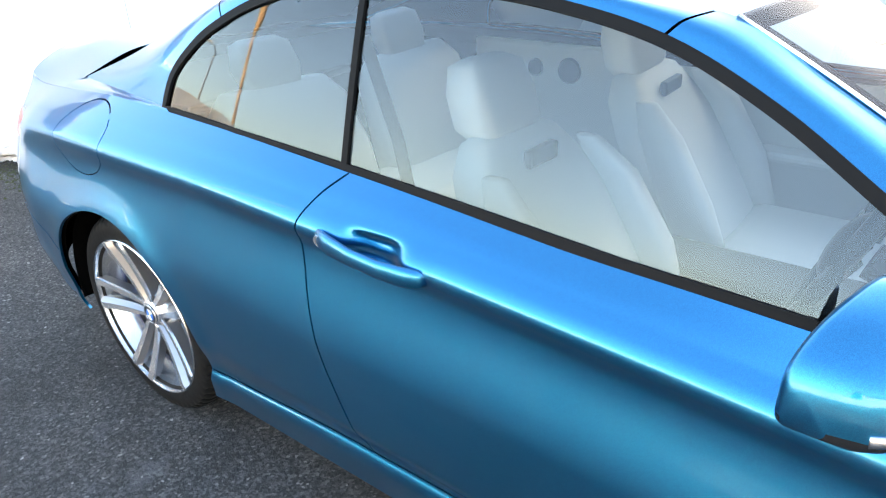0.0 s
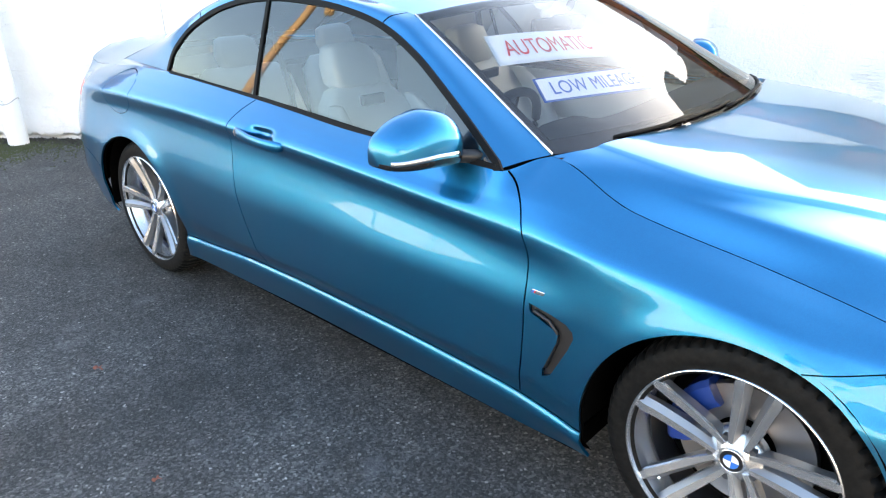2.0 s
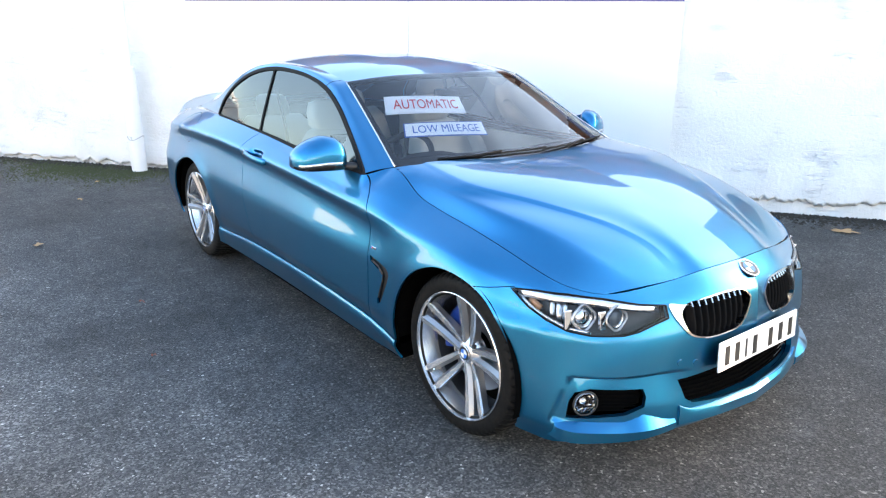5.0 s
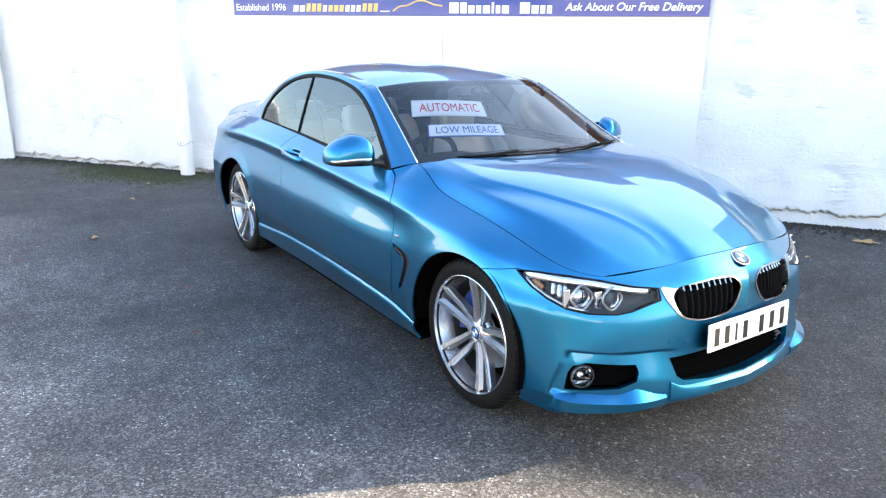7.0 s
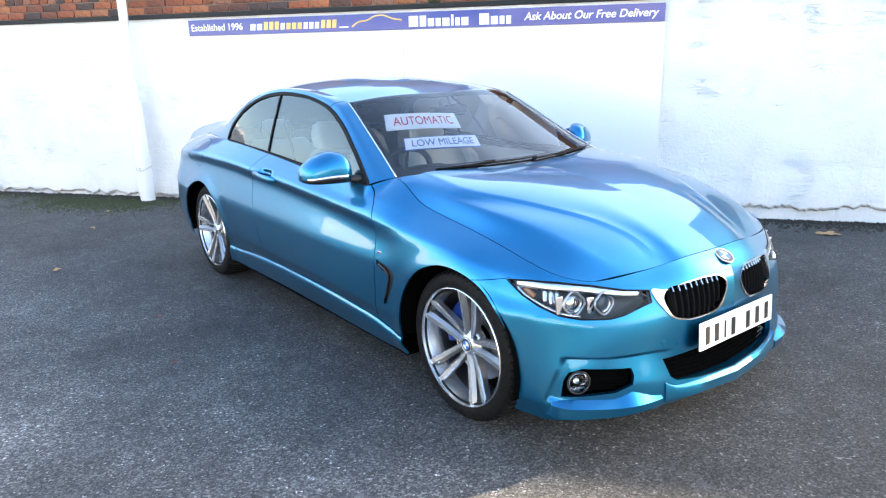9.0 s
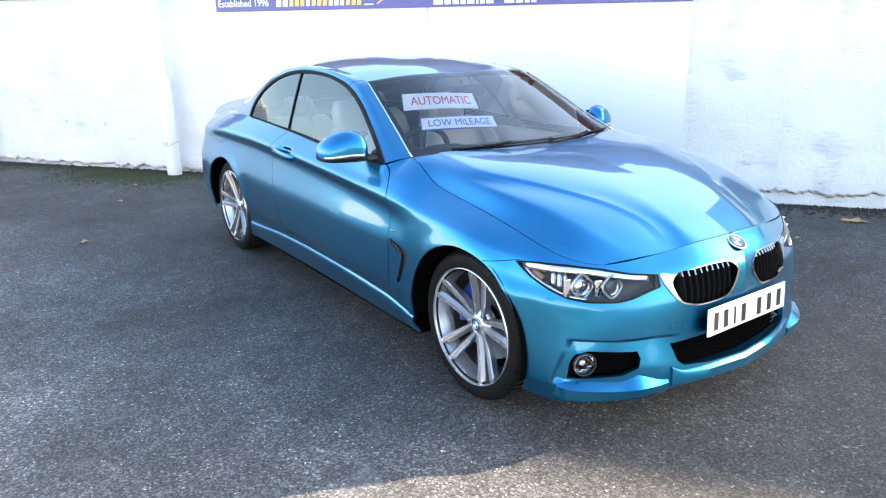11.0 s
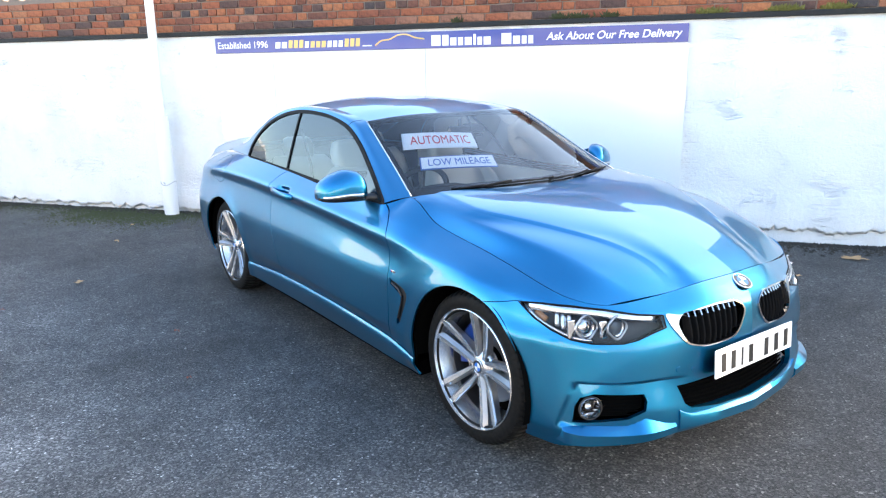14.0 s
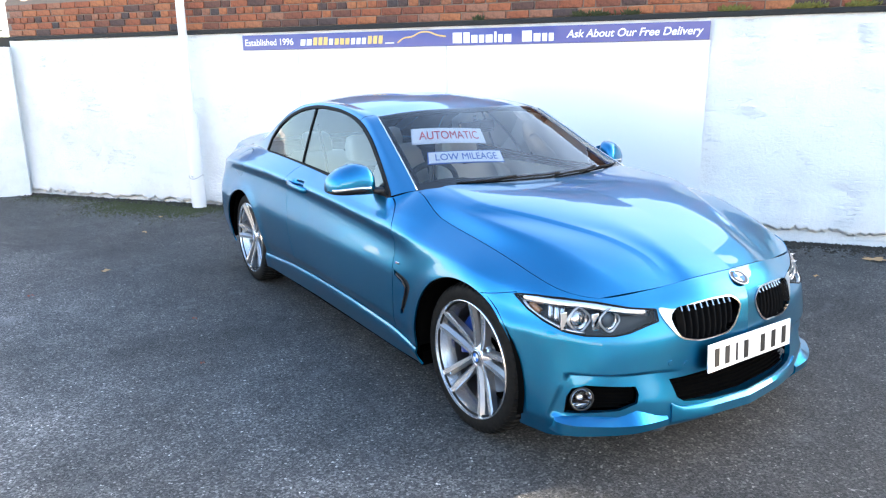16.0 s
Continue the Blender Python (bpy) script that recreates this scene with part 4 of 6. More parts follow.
# side windows with rubber surround
glass_l = Loft([[(x, side_s(x, z), z) for x in np.linspace(-1.35, .85, 14)] for z in (.90, .98, 1.06, 1.14, 1.22, 1.36)], sign=-1)
belt_x = np.array([-1.205, -1.0, -.45, .15, .70])
belt_z = np.array([1.002, .999, .978, .947, .947])
low = [(x, float(np.interp(x, belt_x, belt_z))) for x in np.linspace(-1.19, .68, 24)]
outline = np.vstack([dense_line(DLO_UP, 0.02, smooth=True), low])


def grow(poly, d):
    p = np.asarray(poly, float)
    t = np.roll(p, -1, axis=0) - np.roll(p, 1, axis=0)
    t /= np.maximum(np.linalg.norm(t, axis=1), 1e-9)[:, None]
    n = np.c_[t[:, 1], -t[:, 0]]
    area = 0.5 * np.sum(p[:, 0] * np.roll(p[:, 1], -1) - np.roll(p[:, 0], -1) * p[:, 1])
    return p + n * d * (1 if area > 0 else -1)


inner = grow(outline, -0.008)
outer = grow(outline, 0.011)
gl_uv = {k: np.c_[glass_l.find(p, side_xz)] for k, p in (("in", inner), ("out", outer), ("b", strip([(-.505, .95), (-.53, 1.33)], 0.016, smooth=False)), ("sail", strip([(.452, .92), (.44, 1.12)], 0.02, smooth=False)))}
gcut = Cut(glass_l, 0.05, 0.03, [(gl_uv[k], True) for k in gl_uv])
gcut.mark(~inside(gl_uv["out"], gcut.cuv), "off")
gcut.mark(~inside(gl_uv["in"], gcut.cuv), "trim")
gcut.mark(inside(gl_uv["b"], gcut.cuv), "trim")
gcut.mark(gcut.C[:, 0] > 0.446, "sail")
gcut.mark(gcut.C[:, 0] > -0.5, "door_glass")
gcut.mark(np.ones(len(gcut.F), bool), "quarter_glass")
for side in (RIGHT, LEFT):
    v, f, n = gcut.build(["trim"], side, 0.01, -0.004)
    obj_from("window_seal", v, f, rubber, car, "black rubber window surround", normals=n)
    v, f, n = gcut.build(["sail"], side, 0.0, 0.0)
    obj_from("mirror_triangle", v, f, gloss_black, doors[side], "black mirror base panel", normals=n)
    for g in ("door_glass", "quarter_glass"):
        v, f, n = gcut.build([g], side, 0, 0.003)
        w = obj_from("side_window", v, f, side_glass, doors[side] if g == "door_glass" else car, "lightly tinted side window", normals=n)
# bright strip beside the windscreen
for side in (-1, 1):
    bm = bmesh.new()
    pts = [Vector((x, s * side, z)) + Vector((0.004, 0, 0.002)) for x, s, z in dense_line(EDGE[:5], 0.05, smooth=True)]
    tube(bm, pts, 0.0032, 8)
    part("pillar_trim", bm, satin, car, "bright trim strip", smooth=True)

# underside and wheel housings, painted as dark as the shade around them
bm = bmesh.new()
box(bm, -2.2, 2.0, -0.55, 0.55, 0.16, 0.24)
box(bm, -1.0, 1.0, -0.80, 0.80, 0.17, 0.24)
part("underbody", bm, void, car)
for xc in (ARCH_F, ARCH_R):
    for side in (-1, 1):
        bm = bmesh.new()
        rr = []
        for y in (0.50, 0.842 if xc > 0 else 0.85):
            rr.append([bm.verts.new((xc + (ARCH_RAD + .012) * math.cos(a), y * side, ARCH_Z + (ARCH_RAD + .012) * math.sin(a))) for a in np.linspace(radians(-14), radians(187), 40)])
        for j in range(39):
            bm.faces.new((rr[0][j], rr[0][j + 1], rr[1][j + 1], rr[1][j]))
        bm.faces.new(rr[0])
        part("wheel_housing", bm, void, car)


# ---- parts of the car ----
def skirt_pt(target, proj, push=0.0):
    u, v = skirt.find([target], proj, 1.2 if proj is front_sz else None)
    return Vector(skirt.at(u, v)[0]) - Vector(skirt.normal(u, v)[0]) * push, Vector(skirt.normal(u, v)[0])


def flat(v, side):
    return Vector((v.x, v.y * side, v.z))


# kidney grilles
for side in (-1, 1):
    v, f, n = cut.build(["kidney_frame"], (side,), 0.03, -0.006)
    grille = obj_from("kidney_grille", v, f, grille_chrome, car, "chrome-framed grille with black vertical bars", normals=n)
    for k in range(9):
        s = 0.085 + k * 0.0285
        zs = np.array([p[1] for p in KIDNEY if abs(p[0] - s) < 0.012])
        lo, hi = zs.min() - .004, zs.max() + .004
        bm = bmesh.new()
        pts = [skirt_pt((s, z), front_sz, 0.006 + 0.010 * abs(2 * t - 1) ** 2)[0] for t, z in ((t, lo + (hi - lo) * t) for t in np.linspace(0, 1, 6))]
        rings = []
        for p in pts:
            p = flat(p, side)
            rings.append([bm.verts.new(p + Vector((dx, dy, 0))) for dx, dy in ((0, -.003), (0.004, 0), (0, .003), (-.035, .006), (-.035, -.006))])
        for A, B in zip(rings, rings[1:]):
            for j in range(5):
                fc = bm.faces.new((A[j], A[(j + 1) % 5], B[(j + 1) % 5], B[j]))
                # chrome top segment stands in for the glint at the slat's end
                fc.material_index = 1 if B is rings[-1] else 0
        part("slat", bm, [rubber, grille_chrome], grille)

# headlamps
for side in (-1, 1):
    v, f, n = cut.build(["lamp"], (side,), 0.0, 0.055)
    lamp = obj_from("headlamp", v, f, black_plastic, car, "twin-lens headlamp with light rings behind a clear cover", normals=n)
    v, f, n = cut.build(["lamp"], (side,), 0.0, -0.001)
    cover = obj_from("cover", v, f, lamp_glass, lamp, "clear lamp cover", normals=n)
    cover.visible_shadow = False
    for q, z, r in ((1.255, .652, .043), (1.42, .653, .040)):
        p, nn = skirt_pt((q, z), wrap_qz, 0.026)
        face = (nn * 0.35 + Vector((0.95, 0.10, 0.0))).normalized()
        m = Matrix.Translation(flat(p, side)) @ flat(face, side).to_track_quat("Z", "Y").to_matrix().to_4x4()
        bm = bmesh.new()
        pts = [m @ Vector((r * math.cos(a) * (1 + .08 * math.cos(4 * a)), r * math.sin(a) * (1 + .08 * math.cos(4 * a)), 0)) for a in np.linspace(0, 2 * math.pi, 33)[:-1]]
        tube(bm, pts, 0.0048, 8, closed=True)
        part("light_ring", bm, ring_white, lamp, smooth=True)
        bm = bmesh.new()
        bmesh.ops.create_uvsphere(bm, u_segments=24, v_segments=12, radius=r * .72, matrix=m @ Matrix.Translation((0, 0, -.012)) @ Matrix.Diagonal((1, 1, .6, 1)))
        part("projector_lens", bm, chrome if q < 1.3 else window_dark, lamp, smooth=True)
        bm = bmesh.new()
        pts = [m @ Vector((r * .82 * math.cos(a), r * .82 * math.sin(a), -.010)) for a in np.linspace(0, 2 * math.pi, 33)[:-1]]
        tube(bm, pts, 0.006, 8, closed=True)
        part("bezel", bm, chrome, lamp, smooth=True)
        bm = bmesh.new()
        box(bm, -r * 1.75, -r * 1.12, -r * .8, r * .8, -.012, .002, m if side < 0 else m @ Matrix.Rotation(math.pi, 4, "Z"), 0.003)
        part("reflector", bm, chrome, lamp)
    # bright upper brow and lower sweep
    for pts, rad, sq in (([(.93, .706), (1.06, .708), (1.22, .708), (1.40, .696), (1.62, .676)], .021, .4), ([(.93, .696), (1.00, .660), (1.09, .633), (1.18, .614), (1.29, .605)], .006, 1.0)):
        bm = bmesh.new()
        d = dense_line(pts, .03, smooth=True)
        pn = [skirt_pt(t, wrap_qz, 0.012) for t in d]
        tube(bm, [flat(p, side) for p, _ in pn], rad, 8, squash=([flat(n_, side) for _, n_ in pn], sq))
        part("light_strip", bm, satin, lamp, "bright trim strip", smooth=True)
    # brown bar added in place of a reflection at the lamp's outer end
    bm = bmesh.new()
    pn = [skirt_pt(t, wrap_qz, 0.02)[0] for t in dense_line([(.985, .688), (1.01, .676), (1.04, .664)], .02)]
    tube(bm, [flat(p, side) for p in pn], 0.011, 8)
    part("side_marker", bm, reflection_brown, lamp, "dull brown bar standing in for a reflection in the lamp", smooth=True)
    for k in range(3):
        bm = bmesh.new()
        pn = [skirt_pt((1.09 + k * .035, z), wrap_qz, 0.03)[0] for z in np.linspace(.645 - .008 * k, .695, 5)]
        tube(bm, [flat(p, side) for p in pn], 0.011, 8)
        part("reflector_rib", bm, satin, lamp, smooth=True)
    # dark line round the lamp
    bm = bmesh.new()
    pn = [skirt_pt(t, wrap_qz, 0.001) for t in lamp_q]
    tube(bm, [flat(p, side) for p, _ in pn], 0.0035, 6, closed=True)
    part("lamp_seal", bm, rubber, lamp, smooth=True)

# fog lamps and bumper fittings
for side in (-1, 1):
    p, nn = skirt_pt((1.285, .350), wrap_qz, 0.014)
    face = (nn + Vector((.8, 0, 0))).normalized()
    m = Matrix.Translation(flat(p, side)) @ flat(face, side).to_track_quat("Z", "Y").to_matrix().to_4x4()
    bm = bmesh.new()
    bmesh.ops.create_cone(bm, cap_ends=False, segments=28, radius1=.016, radius2=.046, depth=.040, matrix=m @ Matrix.Translation((0, 0, -.02)))
    bmesh.ops.create_uvsphere(bm, u_segments=16, v_segments=8, radius=.013, matrix=m @ Matrix.Translation((0, 0, -.022)))
    fog = part("fog_lamp", bm, chrome, bumper_front, "round chrome fog lamp", angle=40)
    bm = bmesh.new()
    bmesh.ops.create_uvsphere(bm, u_segments=28, v_segments=12, radius=.042, matrix=m @ Matrix.Diagonal((1, 1, .3, 1)))
    part("lens", bm, lamp_glass, fog, smooth=True)
    bm = bmesh.new()
    tube(bm, [m @ Vector((.044 * math.cos(a), .044 * math.sin(a), 0.004)) for a in np.linspace(0, 2 * math.pi, 33)[:-1]], .0032, 8, closed=True)
    part("rim_ring", bm, black_plastic, fog, smooth=True)
    for k in range(6):
        bm = bmesh.new()
        pn = [skirt_pt((q, .312 + k * .015), wrap_qz, 0.036)[0] for q in np.linspace(1.22, 1.56, 8)]
        tube(bm, [flat(p, side) for p in pn], .0028, 5)
        part("grille_bar", bm, void, bumper_front)
    for s, z in ((.385, .478), (.315, .468)):
        p, nn = skirt_pt((s, z), front_sz)
        m = Matrix.Translation(flat(p, side)) @ flat(nn, side).to_track_quat("Z", "Y").to_matrix().to_4x4()
        bm = bmesh.new()
        bmesh.ops.create_cone(bm, cap_ends=True, segments=20, radius1=.012, radius2=.0105, depth=.005, matrix=m)
        part("parking_sensor", bm, paint, bumper_front, angle=40)
    # splitter blade under each bumper corner
    bm = bmesh.new()
    top, low = [], []
    for q in np.linspace(1.10, 1.745, 20):
        t = (q - 1.10) / .645
        rise = .040 * max(0, 1 - abs(t - .76) / .16) * (1 if t < .76 else .8)
        a, na = skirt_pt((q, .278 + .012 * min(1, t * 4) + rise), wrap_qz)
        na.z = 0
        na.normalize()
        reach = .012 + .026 * min(1, (1 - t) * 4) * min(1, t * 5) - (.030 if t == 0 else .006 if t < .06 else 0)
        e = Vector((a.x, a.y, .256 + .012 * t))
        top.append((flat(a - na * .012, side), flat(e + na * reach, side)))
        low.append((flat(Vector((a.x, a.y, .205)) - na * .02, side), flat(e + na * reach * .92 + Vector((0, 0, -.050 + .024 * t)), side)))
    rings = [[bm.verts.new(v) for v in (t[0], t[1], l[1], l[0])] for t, l in zip(top, low)]
    for A, B in zip(rings, rings[1:]):
        for j in range(4):
            bm.faces.new((A[j], A[(j + 1) % 4], B[(j + 1) % 4], B[j]))
    bm.faces.new(rings[0])
    bm.faces.new(rings[-1])
    part("splitter_blade", bm, paint, bumper_front, angle=35)
# lip under the lower intake
bm = bmesh.new()
rings = []
for s_ in np.linspace(-.392, .392, 33):
    a, na = skirt_pt((abs(s_), .300), front_sz)
    na.z = 0
    na.normalize()
    k = abs(s_) / .392
    sg = 1 if s_ > 0 else -1
    rise = .022 * max(0, (k - .86) / .14) ** 1.5
    rows = []
    for reach, z in ((-.045, .306 + rise), (.004, .301 + rise), (.018 - .010 * k, .288 + rise * .8), (.021 - .012 * k, .252), (-.02, .236), (-.05, .25)):
        rows.append(bm.verts.new(flat(Vector((a.x, a.y, z)) + na * reach, sg)))
    rings.append(rows)
for A, B in zip(rings, rings[1:]):
    for j in range(6):
        bm.faces.new((A[j], A[(j + 1) % 6], B[(j + 1) % 6], B[j]))
bm.faces.new(rings[0])
bm.faces.new(rings[-1])
part("centre_lip", bm, paint, bumper_front, "blue lip under the lower intake", angle=30)
for k in range(7):
    bm = bmesh.new()
    pn = [skirt_pt((abs(s), .318 + k * .016), front_sz, 0.04)[0] for s in np.linspace(-.36, .36, 19)]
    tube(bm, [flat(p, 1 if s > 0 else -1) for p, s in zip(pn, np.linspace(-.36, .36, 19))], .0040, 5)
    part("grille_bar", bm, void, bumper_front)

# number plate: unreadable bars
bm = bmesh.new()
PM = Matrix.Translation((2.205, 0, .489)) @ Matrix.Rotation(radians(-4), 4, "Y")
box(bm, -.004, .004, -.26, .26, -.0555, .0555, PM, 0.003)
plate = part("number_plate", bm, white_plastic, car, "white number plate with black bars")
for y in (-.212, -.150, -.092, -.034, .072, .142, .212):
    bm = bmesh.new()
    w = .006 if y == -.092 else .014
    box(bm, .0045, .0055, y - w, y + w, -.036, .036, PM)
    part("plate_bar", bm, print_black, plate)
bm = bmesh.new()
box(bm, -.02, -.005, -.24, .24, -.062, .04, PM, 0.004)
part("plate_holder", bm, black_plastic, plate)

# round badges: plain coloured shapes
def badge(m, r, parent):
    bm = bmesh.new()
    bmesh.ops.create_cone(bm, cap_ends=True, segments=32, radius1=r, radius2=r * .93, depth=.006, matrix=m)
    b = part("badge", bm, print_black, parent, "round badge with blue and white disc", angle=40)
    bm = bmesh.new()
    tube(bm, [m @ Vector((r * .97 * math.cos(a), r * .97 * math.sin(a), .002)) for a in np.linspace(0, 2 * math.pi, 33)[:-1]], r * .07, 6, closed=True)
    part("badge_rim", bm, chrome, b, smooth=True)
    for mt, a0 in ((badge_blue, 90), (badge_white, 0), (badge_blue, 270), (badge_white, 180)):
        bm = bmesh.new()
        vs = [bm.verts.new(m @ Vector((0, 0, .0042)))] + [bm.verts.new(m @ Vector((r * .62 * math.cos(radians(a0 + a)), r * .62 * math.sin(radians(a0 + a)), .0042))) for a in range(0, 91, 10)]
        bm.faces.new(vs)
        part("badge_field", bm, mt, b)


p, nn = skirt_pt((0.001, .757), front_sz)
bn_ = Vector((nn.x, 0, nn.z + .35)).normalized()
badge(Matrix.Translation(Vector((p.x, 0, p.z)) - bn_ * .001) @ bn_.to_track_quat("Z", "Y").to_matrix().to_4x4(), .041, car)
for side in (-1, 1):
    p, nn = skirt_pt((.884, .662), side_xz)
    bm = bmesh.new()
    box(bm, p.x - .021, p.x + .021, p.y - .004, p.y + .0025, .656, .668, bevel=.0015)
    for v in bm.verts:
        v.co = flat(v.co + Vector(((v.co.z - .662) * .5, 0, 0)), side)
    bmesh.ops.recalc_face_normals(bm, faces=bm.faces)
    emblem = part("fender_emblem", bm, satin, car, "small silver emblem on the wing")
    for k, mt in enumerate((badge_blue, print_blue, print_red)):
        bm = bmesh.new()
        x0 = p.x - .018 + k * .0042
        box(bm, x0, x0 + .0030, p.y + .0026, p.y + .0032, .6575, .6665)
        for v in bm.verts:
            v.co = flat(v.co + Vector(((v.co.z - .662) * .5, 0, 0)), side)
        bmesh.ops.recalc_face_normals(bm, faces=bm.faces)
        part("emblem_stripe", bm, mt, emblem)
for side in (-1, 1):
    bm = bmesh.new()
    pn = [skirt_pt(t, side_xz, 0.006)[0] for t in dense_line([(.875, .606), (.925, .590), (.948, .565), (.95, .54), (.915, .445)], .02)]
    tube(bm, [flat(p, side) for p in pn], .006, 6)
    part("vent_blade", bm, black_plastic, car, smooth=True)
    v, f, n = cut.build(["vent"], (side,), 0, 0.012)
    obj_from("air_breather", v, f, black_plastic, car, "black air vent behind the front wheel", normals=n)

# door handles
for side in (-1, 1):
    pts, rad, nrm = [], [], []
    for x, z, out, r in ((-.487, .872, .000, .012), (-.475, .871, .012, .021), (-.44, .869, .022, .022), (-.37, .864, .030, .0185), (-.30, .860, .030, .019), (-.25, .857, .022, .021), (-.222, .855, .011, .020), (-.208, .854, .000, .012)):
        s = float(np.interp(x, [-.5, -.2], [.872, .871]))
        pts.append((x, (s + out - .006) * side, z))
        rad.append(r)
        nrm.append((0, side, 0))
    bm = bmesh.new()
    tube(bm, pts, .02, 14, radii=rad, squash=(nrm, .5))
    h = part("door_handle", bm, paint, doors[(side,)], "body-coloured pull handle", smooth=True)
    bm = bmesh.new()
    bmesh.ops.create_cone(bm, cap_ends=True, segments=20, radius1=.0125, radius2=.011, depth=.006, matrix=Matrix.Translation((-.468, .887 * side, .871)) @ Matrix.Rotation(radians(90 * -side), 4, "X"))
    part("lock_cylinder", bm, satin, h, "silver lock")

# door mirrors
for side in (-1, 1):
    SEC = [(.800, .535, .985, .028, .040), (.812, .525, 1.000, .058, .058), (.84, .512, 1.012, .076, .072), (.88, .495, 1.014, .083, .076), (.92, .480, 1.009, .084, .071), (.955, .465, 1.001, .080, .063), (.985, .450, .990, .071, .050), (1.005, .438, .981, .053, .037), (1.013, .430, .975, .028, .024)]
    t = np.array([q[0] for q in SEC])
    qs = np.linspace(t[0], t[-1], 22)
    dat = curve(t, np.array(SEC), qs)
    bm = bmesh.new()
    rings = []
    for s, x, z, hx, hz in dat:
        ring = []
        for a in np.linspace(0, 2 * math.pi, 29)[:-1]:
            c, d = math.cos(a), math.sin(a)
            px = abs(c) ** ((.72 if d > 0 else .32) if c > 0 else .38) * (1 if c > 0 else -1)
            pz = abs(d) ** (.74 if d > 0 else .36) * (1 if d > 0 else -1)
            ring.append(bm.verts.new((x + hx * px * (1 if c > 0 else .62), s * side, z + hz * pz - (.22 * hz * c if c > 0 and d > 0 else 0))))
        rings.append(ring)
    for A, B in zip(rings, rings[1:]):
        for j in range(28):
            fc = bm.faces.new((A[j], A[(j + 1) % 28], B[(j + 1) % 28], B[j]))
            fc.material_index = 1 if 15 <= j <= 26 else 0
    bm.faces.new(rings[0])
    bm.faces.new(rings[-1])
    bmesh.ops.recalc_face_normals(bm, faces=bm.faces)
    mir = part("door_mirror", bm, [paint, gloss_black], doors[(side,)], "blue mirror housing with a black underside", smooth=True)
    bm = bmesh.new()
    pts, nr = [], []
    for s, x, z, hx, hz in dat[3:21]:
        pts.append((x + hx * .985, s * side, z - hz * .50))
        nr.append((1, 0, 0))
    tube(bm, pts, .0085, 8, squash=(nr, .5))
    part("indicator_strip", bm, satin, mir, "silver indicator strip", smooth=True)
    bm = bmesh.new()
    tube(bm, [(.625, .765 * side, .962), (.585, .79 * side, .960), (.535, .85 * side, .962)], .019, 10)
    part("mirror_arm", bm, black_plastic, mir, "black mirror arm", smooth=True)
    bm = bmesh.new()
    vs = []
    for a in np.linspace(0, 2 * math.pi, 25)[:-1]:
        c, d = math.cos(a), math.sin(a)
        vs.append(bm.verts.new((.418, (.893 + .062 * abs(c) ** .7 * (1 if c > 0 else -1)) * side, 1.010 + .045 * abs(d) ** .7 * (1 if d > 0 else -1))))
    bm.faces.new(vs)
    part("mirror_glass", bm, chrome, mir)


